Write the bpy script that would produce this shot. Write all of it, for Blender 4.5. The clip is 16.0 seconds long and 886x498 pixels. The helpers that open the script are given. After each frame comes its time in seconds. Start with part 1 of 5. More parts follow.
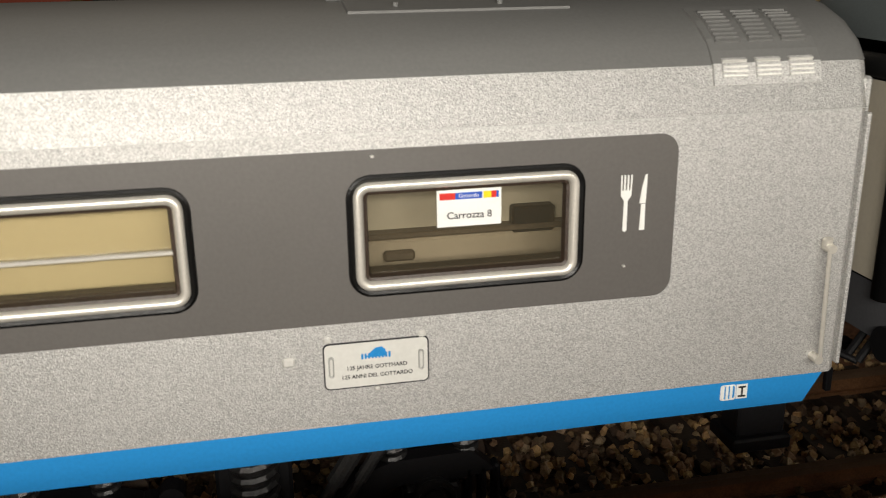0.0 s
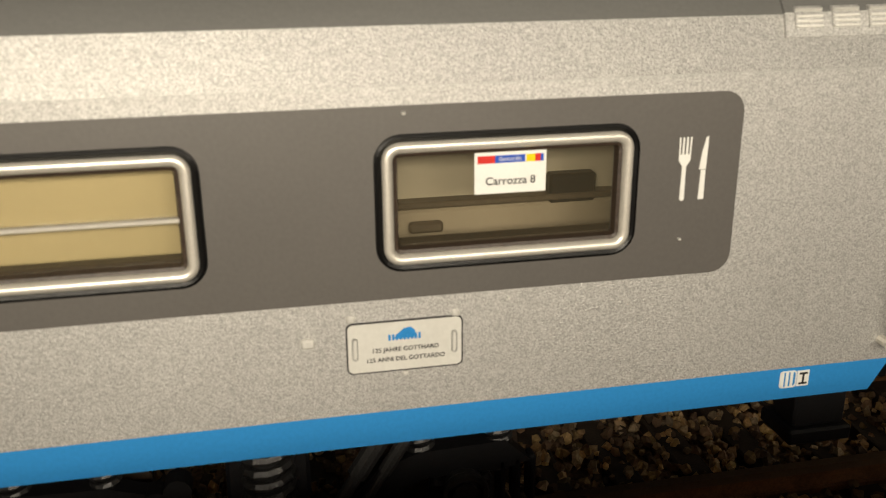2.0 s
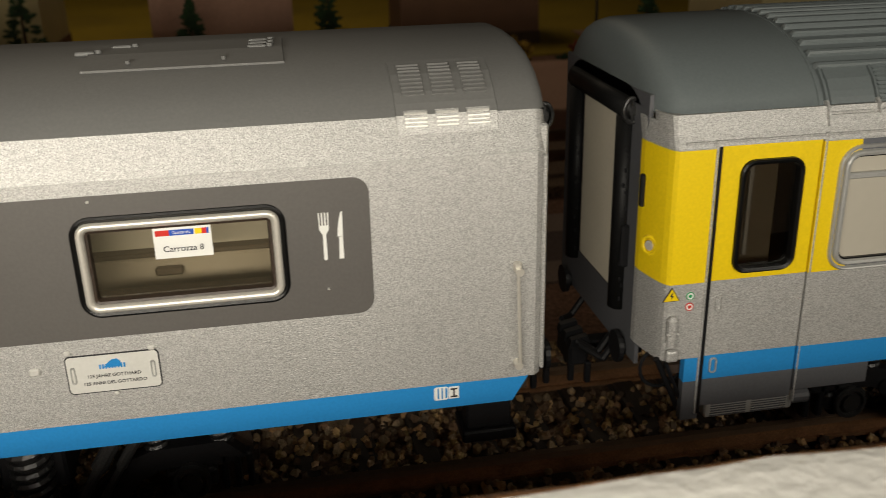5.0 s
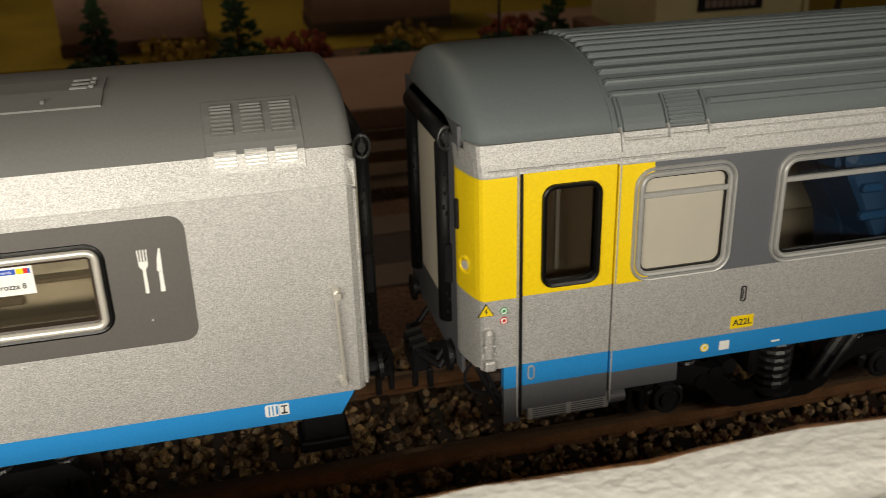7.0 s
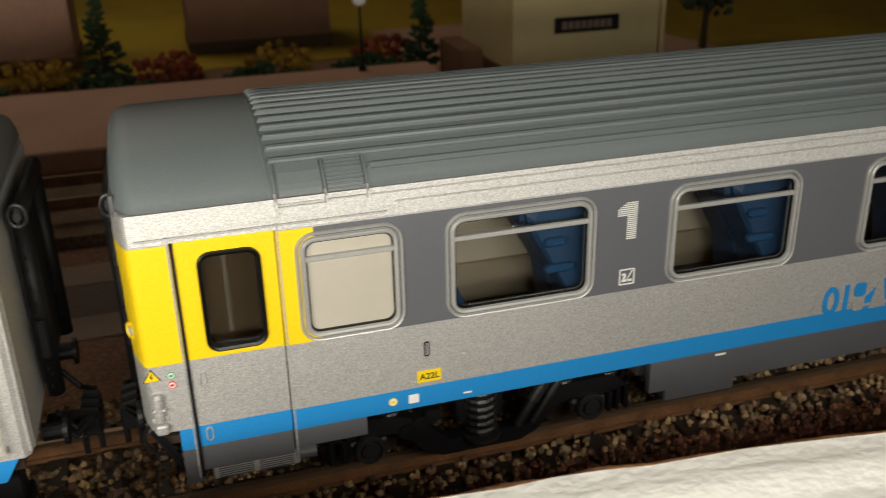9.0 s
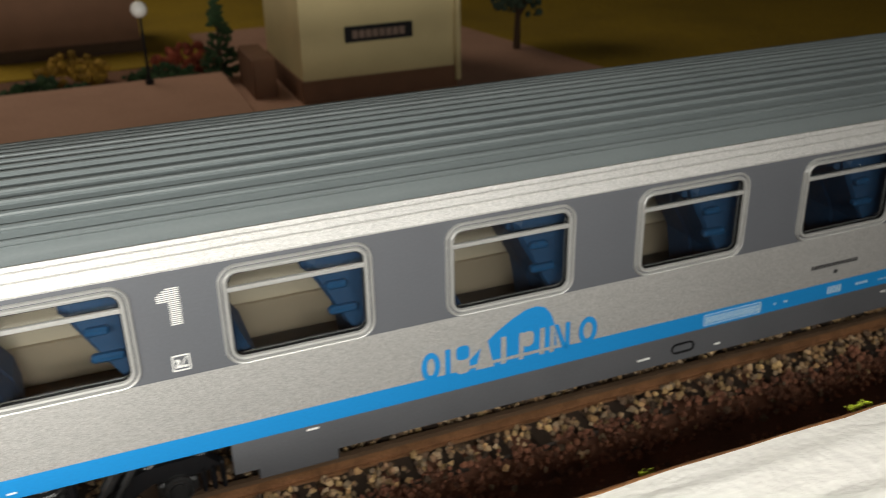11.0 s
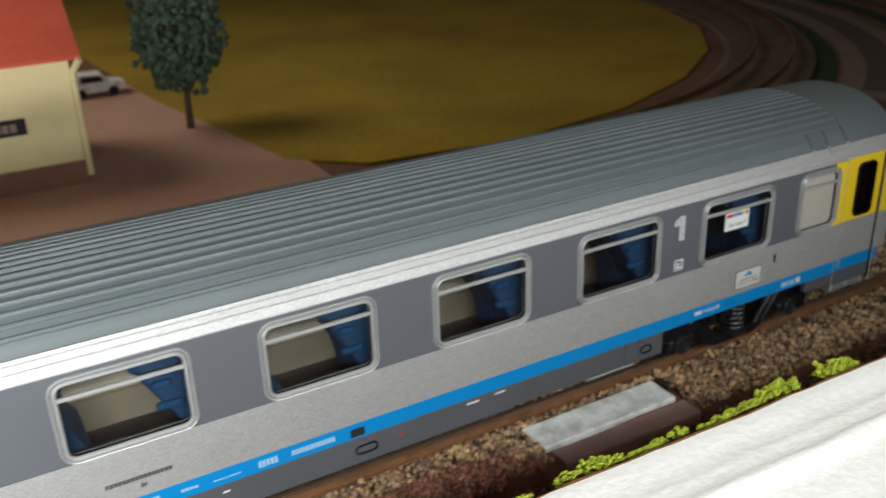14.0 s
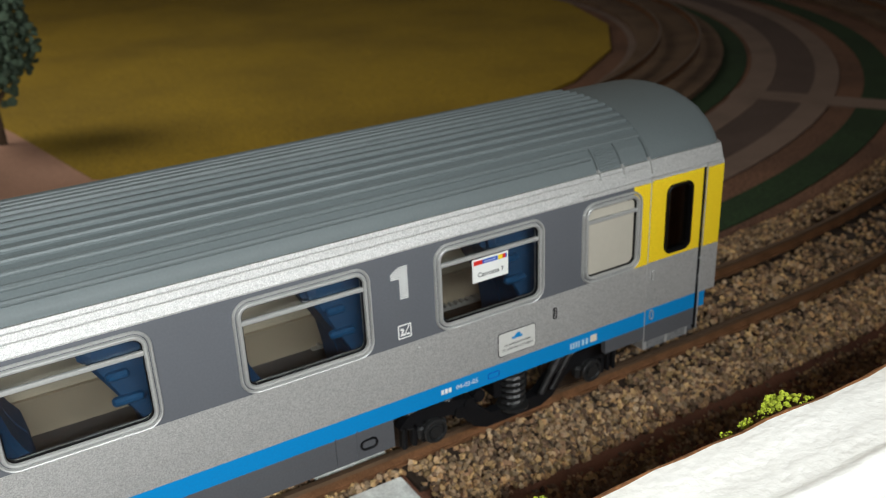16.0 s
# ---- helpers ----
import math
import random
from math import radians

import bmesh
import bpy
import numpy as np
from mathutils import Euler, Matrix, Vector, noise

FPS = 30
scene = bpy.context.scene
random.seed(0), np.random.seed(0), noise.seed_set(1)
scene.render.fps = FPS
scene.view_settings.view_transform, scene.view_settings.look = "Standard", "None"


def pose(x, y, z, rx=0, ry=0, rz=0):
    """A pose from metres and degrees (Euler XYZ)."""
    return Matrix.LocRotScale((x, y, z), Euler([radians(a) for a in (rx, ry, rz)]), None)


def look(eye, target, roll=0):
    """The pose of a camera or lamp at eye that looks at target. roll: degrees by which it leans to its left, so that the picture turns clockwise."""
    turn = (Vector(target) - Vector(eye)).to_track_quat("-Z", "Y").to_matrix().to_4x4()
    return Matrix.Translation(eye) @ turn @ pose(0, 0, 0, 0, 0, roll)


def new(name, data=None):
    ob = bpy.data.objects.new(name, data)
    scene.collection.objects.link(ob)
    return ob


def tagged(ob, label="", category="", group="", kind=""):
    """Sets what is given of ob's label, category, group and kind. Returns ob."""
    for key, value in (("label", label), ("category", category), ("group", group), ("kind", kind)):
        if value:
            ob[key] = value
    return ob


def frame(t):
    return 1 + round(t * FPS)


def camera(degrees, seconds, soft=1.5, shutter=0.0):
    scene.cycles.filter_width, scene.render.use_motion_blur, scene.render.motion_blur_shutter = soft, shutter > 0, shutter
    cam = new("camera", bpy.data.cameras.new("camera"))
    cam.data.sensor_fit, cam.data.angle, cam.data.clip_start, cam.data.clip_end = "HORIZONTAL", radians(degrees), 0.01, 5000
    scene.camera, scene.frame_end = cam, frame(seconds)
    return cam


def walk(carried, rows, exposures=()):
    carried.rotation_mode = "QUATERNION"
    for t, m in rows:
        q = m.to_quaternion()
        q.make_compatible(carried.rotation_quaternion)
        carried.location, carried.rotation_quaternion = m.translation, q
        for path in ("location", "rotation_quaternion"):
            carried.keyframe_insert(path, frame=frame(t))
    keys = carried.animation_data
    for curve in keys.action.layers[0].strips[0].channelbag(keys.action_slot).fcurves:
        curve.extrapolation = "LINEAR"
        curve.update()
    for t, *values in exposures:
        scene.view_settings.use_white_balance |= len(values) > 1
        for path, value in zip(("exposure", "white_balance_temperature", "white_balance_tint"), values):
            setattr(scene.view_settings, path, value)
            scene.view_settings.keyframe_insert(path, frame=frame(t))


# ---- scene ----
CM = 0.01
cam = camera(51.2, 16.0, soft=0.5, shutter=0.35)
# the path in centimetres: seconds, eye, target, roll
PATH = [
    (0, (-6.158, -6.135, 5.076), (-5.774, -4.274, 4.451), -0.7),
    (0.5, (-6.33, -5.729, 5.012), (-5.929, -3.875, 4.378), -0.3),
    (1, (-6.283, -5.353, 4.787), (-5.886, -3.496, 4.158), -0.1),
    (1.5, (-6.147, -5.363, 4.775), (-5.775, -3.509, 4.123), -0.3),
    (2, (-6.251, -5.465, 4.811), (-5.875, -3.618, 4.141), -0.4),
    (2.5, (-6.323, -5.784, 5.031), (-5.937, -3.949, 4.336), -0.2),
    (3, (-6.169, -6.15, 5.271), (-5.799, -4.318, 4.557), -0.4),
    (3.5, (-5.77, -6.537, 5.451), (-5.409, -4.707, 4.728), -0.5),
    (4, (-5.385, -6.821, 5.695), (-5.037, -4.994, 4.961), -0.5),
    (4.5, (-4.554, -7.113, 5.874), (-4.218, -5.279, 5.152), -0.9),
    (4.7, (-4.204, -7.236, 5.93), (-3.887, -5.4, 5.202), -1.2),
    (6.8, (-2.842, -7.992, 6.643), (-2.426, -6.199, 5.861), -1.8),
    (7, (-2.671, -7.987, 6.669), (-2.245, -6.201, 5.876), -1.6),
    (7.5, (-2.029, -8.203, 6.761), (-1.574, -6.421, 5.978), -1.4),
    (8, (-1.249, -8.425, 6.933), (-0.796, -6.645, 6.142), -1.5),
    (8.2, (-1.019, -8.589, 7.039), (-0.553, -6.813, 6.247), -1.4),
    (10.3, (2.769, -8.724, 7.605), (3.415, -7.007, 6.808), -1.5),
    (10.5, (3.174, -8.857, 7.776), (3.841, -7.159, 6.957), -1.3),
    (11, (4.396, -9.195, 7.978), (5.079, -7.510, 7.145), -1.2),
    (11.5, (6.366, -8.939, 7.850), (7.054, -7.268, 6.992), -1.2),
    (12, (8.017, -9.142, 7.728), (8.752, -7.478, 6.897), -1.4),
    (12.5, (9.374, -9.409, 7.758), (10.138, -7.747, 6.949), -2.1),
    (13, (10.402, -9.860, 8.480), (11.209, -8.220, 7.668), -1.9),
    (13.5, (11.527, -10.092, 8.943), (12.401, -8.490, 8.125), -1.2),
    (14, (13.106, -10.738, 9.529), (13.992, -9.136, 8.723), -2.0),
    (14.5, (14.892, -10.647, 9.118), (15.808, -9.056, 8.323), -2.3),
    (15, (16.581, -9.780, 8.754), (17.520, -8.209, 7.948), -2.1),
    (15.5, (18.125, -9.190, 8.165), (19.088, -7.627, 7.371), -1.9),
    (16, (18.825, -9.269, 8.337), (19.761, -7.691, 7.541), -2.4),
]
walk(cam, [(t, look(Vector(eye) * CM, Vector(target) * CM, roll)) for t, eye, target, roll in PATH],
     exposures=[(0.0, -0.28, 6350, 10), (1.0, -0.30, 7000, 9), (1.5, -0.33, 7250, 9), (2.0, -0.4, 7200, 9), (2.5, -0.83, 6750, 8), (3.0, -0.88, 6700, 8), (3.5, -0.8, 6700, 8), (4.5, -0.60, 6650, 8),
                (7.0, -0.24, 6650, 8), (8.0, -0.03, 6600, 8), (10.5, 0.78, 6150, 8), (11.5, 1.12, 6100, 8), (12.5, 1.32, 6150, 8), (13.0, 1.75, 5900, 7), (14.5, 2.55, 5600, 6), (16.0, 2.78, 5600, 6)])
cam.data.dof.use_dof = True
cam.data.dof.focus_distance = 0.084
cam.data.dof.aperture_fstop = 80.0

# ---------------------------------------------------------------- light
# added warm-white strips above the layout's edge, weaker towards the bend
# they stand in for a torch carried at the camera
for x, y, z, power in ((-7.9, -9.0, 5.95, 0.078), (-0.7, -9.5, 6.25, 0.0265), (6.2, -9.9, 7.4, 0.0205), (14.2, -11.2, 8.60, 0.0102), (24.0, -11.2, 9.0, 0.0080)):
    strip = bpy.data.lights.new("torch_stand_in", "AREA")
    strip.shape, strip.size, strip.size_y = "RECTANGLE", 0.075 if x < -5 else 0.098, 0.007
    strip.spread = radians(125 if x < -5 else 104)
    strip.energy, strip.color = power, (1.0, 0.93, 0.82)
    new("torch_stand_in", strip).matrix_world = look(Vector((x, y, z)) * CM, Vector((x + 0.5, 0.0, 3.4)) * CM)
# unseen light on the far side, added to brighten the background
fill_light = bpy.data.lights.new("background_fill", "AREA")
fill_light.shape, fill_light.size, fill_light.energy, fill_light.color = "DISK", 0.40, 0.170, (1.0, 0.84, 0.64)
fill_light.spread = radians(112)
new("background_fill", fill_light).matrix_world = look(Vector((-15.0, 46.0, 42.0)) * CM, Vector((-9.0, 22.0, 0.0)) * CM)

world = bpy.data.worlds.new("room_air")
world.use_nodes = True
world.node_tree.nodes["Background"].inputs[0].default_value = (0.9, 0.75, 0.6, 1)
world.node_tree.nodes["Background"].inputs[1].default_value = 0.013
scene.world = world


# ---------------------------------------------------------------- materials
def material(name, colour, rough=0.5, metal=0.0, grain=0.0, grain_size=0.03, stain=0.0, stain_size=1.0, bump=0.0, colour2=None, piece=0.0, spec=0.5, coat=0.0):
    """A procedural paint or surface; the sizes are in centimetres."""
    m = bpy.data.materials.new(name)
    m.use_nodes = True
    nt = m.node_tree
    b = nt.nodes["Principled BSDF"]
    b.inputs["Roughness"].default_value = rough
    b.inputs["Metallic"].default_value = metal
    b.inputs["Specular IOR Level"].default_value = spec
    b.inputs["Coat Weight"].default_value = coat
    geo = nt.nodes.new("ShaderNodeNewGeometry")
    fine = nt.nodes.new("ShaderNodeTexNoise")
    fine.inputs["Scale"].default_value = 100.0 / grain_size
    fine.inputs["Detail"].default_value = 3
    nt.links.new(geo.outputs["Position"], fine.inputs["Vector"])
    broad = nt.nodes.new("ShaderNodeTexNoise")
    broad.inputs["Scale"].default_value = 100.0 / stain_size
    broad.inputs["Detail"].default_value = 5
    nt.links.new(geo.outputs["Position"], broad.inputs["Vector"])
    c2 = colour2 or tuple(c * 0.55 for c in colour)
    mix = nt.nodes.new("ShaderNodeMix")
    mix.data_type = "RGBA"
    mix.inputs["A"].default_value = (*colour, 1)
    mix.inputs["B"].default_value = (*c2, 1)
    ramp = nt.nodes.new("ShaderNodeMapRange")
    ramp.inputs["From Min"].default_value, ramp.inputs["From Max"].default_value = 0.42, 0.68
    ramp.inputs["To Max"].default_value = stain
    nt.links.new(broad.outputs["Fac"], ramp.inputs["Value"])
    nt.links.new(ramp.outputs["Result"], mix.inputs["Factor"])
    last = mix.outputs["Result"]
    if grain or piece:
        hsv = nt.nodes.new("ShaderNodeHueSaturation")
        val = nt.nodes.new("ShaderNodeMapRange")
        val.inputs["From Min"].default_value, val.inputs["From Max"].default_value = 0.3, 0.7
        val.inputs["To Min"].default_value, val.inputs["To Max"].default_value = 1 - grain, 1 + grain
        nt.links.new(fine.outputs["Fac"], val.inputs["Value"])
        nt.links.new(last, hsv.inputs["Color"])
        value = val.outputs["Result"]
        if piece:
            isl = nt.nodes.new("ShaderNodeMapRange")
            isl.inputs["To Min"].default_value, isl.inputs["To Max"].default_value = 1 - piece, 1 + piece
            nt.links.new(geo.outputs["Random Per Island"], isl.inputs["Value"])
            mul = nt.nodes.new("ShaderNodeMath")
            mul.operation = "MULTIPLY"
            nt.links.new(value, mul.inputs[0])
            nt.links.new(isl.outputs["Result"], mul.inputs[1])
            value = mul.outputs[0]
        nt.links.new(value, hsv.inputs["Value"])
        last = hsv.outputs["Color"]
    nt.links.new(last, b.inputs["Base Color"])
    if bump:
        bp = nt.nodes.new("ShaderNodeBump")
        bp.inputs["Strength"].default_value = min(1.0, bump)
        bp.inputs["Distance"].default_value = grain_size * CM * 0.5
        nt.links.new(fine.outputs["Fac"], bp.inputs["Height"])
        nt.links.new(bp.outputs["Normal"], b.inputs["Normal"])
    return m


def glass(name, tint, rough=0.03, haze=0.0):
    m = bpy.data.materials.new(name)
    m.use_nodes = True
    nt = m.node_tree
    b = nt.nodes["Principled BSDF"]
    nt.nodes.remove(b)
    out = nt.nodes["Material Output"]
    mix = nt.nodes.new("ShaderNodeMixShader")
    tr = nt.nodes.new("ShaderNodeBsdfTransparent")
    tr.inputs["Color"].default_value = (*tint, 1)
    gl = nt.nodes.new("ShaderNodeBsdfGlossy")
    gl.inputs["Roughness"].default_value = rough
    mix.inputs[0].default_value = 0.06
    nt.links.new(tr.outputs[0], mix.inputs[1])
    nt.links.new(gl.outputs[0], mix.inputs[2])
    nt.links.new(mix.outputs[0], out.inputs["Surface"])
    if haze:
        veil = nt.nodes.new("ShaderNodeMixShader")
        dust = nt.nodes.new("ShaderNodeBsdfDiffuse")
        dust.inputs["Color"].default_value = (0.46, 0.41, 0.28, 1)
        veil.inputs[0].default_value = haze
        nt.links.new(mix.outputs[0], veil.inputs[1])
        nt.links.new(dust.outputs[0], veil.inputs[2])
        nt.links.new(veil.outputs[0], out.inputs["Surface"])
    return m


SILVER = material("silver_paint", (0.48, 0.475, 0.46), 0.48, 0.48, 0.06, 0.013, 0.10, 1.5, 1.0)


def add_flakes(m, size, amount):
    """Bright and dark metal flakes in a paint."""
    nt = m.node_tree
    b = nt.nodes["Principled BSDF"]
    geo = nt.nodes.new("ShaderNodeNewGeometry")
    cells = nt.nodes.new("ShaderNodeTexVoronoi")
    cells.inputs["Scale"].default_value = 100.0 / size
    nt.links.new(geo.outputs["Position"], cells.inputs["Vector"])
    sep = nt.nodes.new("ShaderNodeSeparateColor")
    nt.links.new(cells.outputs["Color"], sep.inputs[0])
    rng = nt.nodes.new("ShaderNodeMapRange")
    rng.inputs["To Min"].default_value, rng.inputs["To Max"].default_value = 1 - amount, 1 + amount
    nt.links.new(sep.outputs[0], rng.inputs["Value"])
    hsv = nt.nodes.new("ShaderNodeHueSaturation")
    old = b.inputs["Base Color"].links[0].from_socket
    nt.links.new(old, hsv.inputs["Color"])
    nt.links.new(rng.outputs["Result"], hsv.inputs["Value"])
    nt.links.new(hsv.outputs["Color"], b.inputs["Base Color"])
    rough = nt.nodes.new("ShaderNodeMapRange")
    rough.inputs["To Min"].default_value, rough.inputs["To Max"].default_value = 0.42, 0.58
    nt.links.new(sep.outputs[1], rough.inputs["Value"])
    nt.links.new(rough.outputs["Result"], b.inputs["Roughness"])


add_flakes(SILVER, 0.0090, 0.28)
GREYBAND = material("grey_band_paint", (0.103, 0.108, 0.121), 0.5, 0, 0.05, 0.03, 0.12, 1.2, 0.08)
GREYBAND_A = material("warm_grey_band_paint", (0.098, 0.091, 0.085), 0.5, 0, 0.05, 0.03, 0.12, 1.2, 0.08)
ROOFGREY = material("grey_roof_paint", (0.125, 0.145, 0.148), 0.5, 0, 0.05, 0.03, 0.15, 2.0, 0.08)
ROOFGREY_A = material("warm_grey_roof_paint", (0.15, 0.15, 0.145), 0.55, 0, 0.05, 0.03, 0.1, 2.0, 0.08)
YELLOW = material("yellow_paint", (0.80, 0.57, 0.008), 0.4, 0, 0.05, 0.03, 0.08, 1.0, 0.08, (0.66, 0.46, 0.008))
BLUE = material("blue_paint", (0.018, 0.215, 0.53), 0.4, 0, 0.05, 0.03, 0.08, 1.0, 0.06, (0.013, 0.19, 0.48))
SKIRT = material("dark_grey_paint", (0.088, 0.090, 0.098), 0.5, 0, 0.07, 0.03, 0.2, 0.8, 0.1)
FRAME = material("window_frame_silver", (0.44, 0.44, 0.425), 0.45, 0.4, 0.06, 0.03, 0.1, 0.6, 0.08)
CHROME = material("polished_silver", (0.72, 0.69, 0.62), 0.38, 0.55, 0.05, 0.02, 0.1, 0.4, 0.1)
BLACK = material("black_plastic", (0.006, 0.006, 0.007), 0.5, 0, 0.2, 0.03, 0.2, 0.3, 0.15, None, 0.0, 0.3)
RUBBER = material("black_rubber", (0.006, 0.006, 0.006), 0.5, 0, 0.2, 0.02, 0.2, 0.3, 0.3, None, 0.0, 0.2)
CREAM = material("cream_plastic", (0.66, 0.60, 0.48), 0.55, 0, 0.03, 0.05, 0.12, 1.0, 0.05)
TAN = material("tan_plastic", (0.42, 0.36, 0.27), 0.55, 0, 0.03, 0.05, 0.15, 1.0, 0.05)
FROST = material("frosted_pane", (0.43, 0.40, 0.335), 0.5, 0, 0.02, 0.1, 0.12, 0.8, 0.02)
SEATBLUE = material("blue_seat_plastic", (0.013, 0.053, 0.130), 0.6, 0, 0.08, 0.05, 0.15, 0.5, 0.08)
BROWNDARK = material("dark_brown_plastic", (0.035, 0.022, 0.014), 0.5, 0, 0.3, 0.03, 0.2, 0.3, 0.4)
WHITE = material("white_print", (0.75, 0.75, 0.72), 0.5, 0, 0.02, 0.02, 0.06, 0.3)
PRINTBLACK = material("black_print", (0.02, 0.02, 0.022), 0.5)
REDP = material("red_print", (0.55, 0.02, 0.012), 0.45)
BLUEP = material("blue_print", (0.01, 0.07, 0.42), 0.45)
PALEPRINT = material("pale_blue_print", (0.42, 0.58, 0.70), 0.5)
GALLEY = material("warm_cream_plastic", (0.66, 0.56, 0.33), 0.5, 0, 0.03, 0.05, 0.15, 1.0, 0.05)
GASKET = material("glossy_black_seal", (0.004, 0.004, 0.004), 0.35, 0, 0.1, 0.03, 0.1, 0.3, 0.1, None, 0.0, 0.25)
GREENP = material("green_print", (0.02, 0.30, 0.10), 0.45)
STEEL = material("rusty_rail_steel", (0.24, 0.12, 0.055), 0.5, 0.3, 0.25, 0.02, 0.6, 0.4, 0.3, (0.09, 0.045, 0.02))
RAILTOP = material("brown_rail_head", (0.20, 0.13, 0.08), 0.42, 0.6, 0.1, 0.02, 0.3, 0.5, 0.1)
SLEEPER = material("brown_sleeper", (0.030, 0.019, 0.012), 0.7, 0, 0.3, 0.02, 0.4, 0.3, 0.5)
BALLAST = material("ballast_stone", (0.36, 0.245, 0.13), 0.85, 0, 0.2, 0.02, 0.6, 0.7, 0.4, (0.12, 0.07, 0.04), 0.65)


def vary_pieces(m, colours):
    """A colour of its own for every loose piece."""
    nt = m.node_tree
    mix = [n for n in nt.nodes if n.bl_idname == "ShaderNodeMix"][0]
    geo = [n for n in nt.nodes if n.bl_idname == "ShaderNodeNewGeometry"][0]
    white = nt.nodes.new("ShaderNodeTexWhiteNoise")
    white.noise_dimensions = "1D"
    nt.links.new(geo.outputs["Random Per Island"], white.inputs["W"])
    ramp = nt.nodes.new("ShaderNodeValToRGB")
    ramp.color_ramp.interpolation = "CONSTANT"
    for k, c in enumerate(colours):
        e = ramp.color_ramp.elements[k] if k < 2 else ramp.color_ramp.elements.new(k / len(colours))
        e.position, e.color = k / len(colours), (*c, 1)
    nt.links.new(white.outputs["Value"], ramp.inputs["Fac"])
    nt.links.new(ramp.outputs["Color"], mix.inputs["A"])


vary_pieces(BALLAST, [(0.36, 0.245, 0.13), (0.42, 0.28, 0.12), (0.22, 0.13, 0.07), (0.33, 0.24, 0.145), (0.12, 0.075, 0.045), (0.38, 0.23, 0.10)])
BED = material("ballast_bed", (0.19, 0.12, 0.07), 0.95, 0, 0.55, 0.06, 0.6, 1.5, 1.0, (0.09, 0.055, 0.035))
SCATTER = material("dark_red_brown_scatter", (0.21, 0.088, 0.048), 0.95, 0, 0.3, 0.02, 0.5, 0.6, 0.4, (0.07, 0.028, 0.018), 0.5)
EARTH = material("brown_scatter_ground", (0.21, 0.105, 0.06), 0.95, 0, 0.5, 0.08, 0.6, 3.0, 0.8, (0.085, 0.045, 0.03))
FIELD = material("mustard_grass_mat", (0.40, 0.262, 0.008), 0.95, 0, 0.3, 0.08, 0.55, 7.0, 0.8, (0.19, 0.125, 0.006))
GRASS = material("dark_green_grass", (0.025, 0.055, 0.016), 0.95, 0, 0.5, 0.1, 0.6, 2.0, 0.8)
ROAD = material("model_asphalt", (0.12, 0.08, 0.065), 0.9, 0, 0.2, 0.05, 0.4, 2.0, 0.4)
KERB = material("pale_pavement", (0.25, 0.175, 0.135), 0.9, 0, 0.15, 0.05, 0.4, 1.5, 0.3)
PAVING = material("pink_brown_paving", (0.50, 0.29, 0.20), 0.85, 0, 0.15, 0.06, 0.4, 2.5, 0.3, (0.38, 0.21, 0.14))
WALLCREAM = material("cream_plaster", (0.62, 0.52, 0.27), 0.8, 0, 0.05, 0.05, 0.2, 1.5, 0.2)
HOUSEBROWN = material("house_brown", (0.19, 0.095, 0.05), 0.8, 0, 0.1, 0.05, 0.3, 1.0, 0.2)
REDROOF = material("red_roof_tiles", (0.48, 0.07, 0.03), 0.7, 0, 0.15, 0.06, 0.3, 1.0, 0.3)
BARK = material("bark", (0.07, 0.04, 0.02), 0.9, 0, 0.3, 0.05, 0.4, 0.5, 0.8)
LEAF = material("dull_green_foliage", (0.05, 0.075, 0.045), 0.9, 0, 0.3, 0.03, 0.4, 0.6, 0.5, None, 0.45)
TUFT = material("yellow_green_foam", (0.34, 0.39, 0.02), 0.9, 0, 0.25, 0.03, 0.4, 0.2, 0.5, (0.22, 0.30, 0.01), 0.25)
BOARD = material("white_rough_paint", (0.90, 0.885, 0.84), 0.75, 0, 0.05, 0.10, 0.25, 0.9, 0.4, (0.82, 0.79, 0.72))
BOARDEDGE = material("bare_wood_edge", (0.34, 0.15, 0.05), 0.8, 0, 0.3, 0.05, 0.6, 0.5, 0.6, (0.12, 0.05, 0.02))
SLABGREY = material("pale_grey_slab", (0.82, 0.83, 0.79), 0.8, 0, 0.12, 0.04, 0.5, 0.35, 0.3, (0.22, 0.20, 0.17))
SLABBROWN = material("pink_brown_slab", (0.34, 0.21, 0.165), 0.8, 0, 0.1, 0.04, 0.3, 0.5, 0.3)
PLINTHLIKE = material("brown_plastic", (0.10, 0.075, 0.05), 0.5, 0, 0.1, 0.05, 0.2, 0.5, 0.1)
# brighter silver for slats and studs, their highlights put into the colour
SILVERLIT = material("highlight_silver_paint", (0.75, 0.74, 0.70), 0.4, 0.4, 0.05, 0.02, 0.05, 0.4, 0.1)
# lighter copy of the black plastic: highlights on rims and springs put into colour
RIMGREY = material("highlight_black_plastic", (0.018, 0.018, 0.018), 0.38, 0, 0.5, 0.02, 0.3, 0.2, 0.4)
# lighter copy of the seat blue: the armrests' highlights put into its colour
PADBLUE = material("armrest_highlight_blue", (0.016, 0.07, 0.17), 0.35, 0, 0.08, 0.05, 0.15, 0.5, 0.08)
PLATEWHITE = material("white_enamel", (0.58, 0.575, 0.54), 0.45, 0, 0.03, 0.03, 0.1, 0.3, 0.05)
PANE = glass("clear_pane", (0.80, 0.80, 0.78))
PANEHAZY = glass("hazy_plastic_pane", (0.82, 0.80, 0.74), 0.06, 0.03)
PANEDARK = glass("smoked_pane", (0.50, 0.47, 0.42))
LAMPGLASS = material("white_lamp_globe", (0.75, 0.74, 0.70), 0.3, 0, 0.02, 0.1)


# ---------------------------------------------------------------- helpers for shapes (centimetres)
BASE = {}


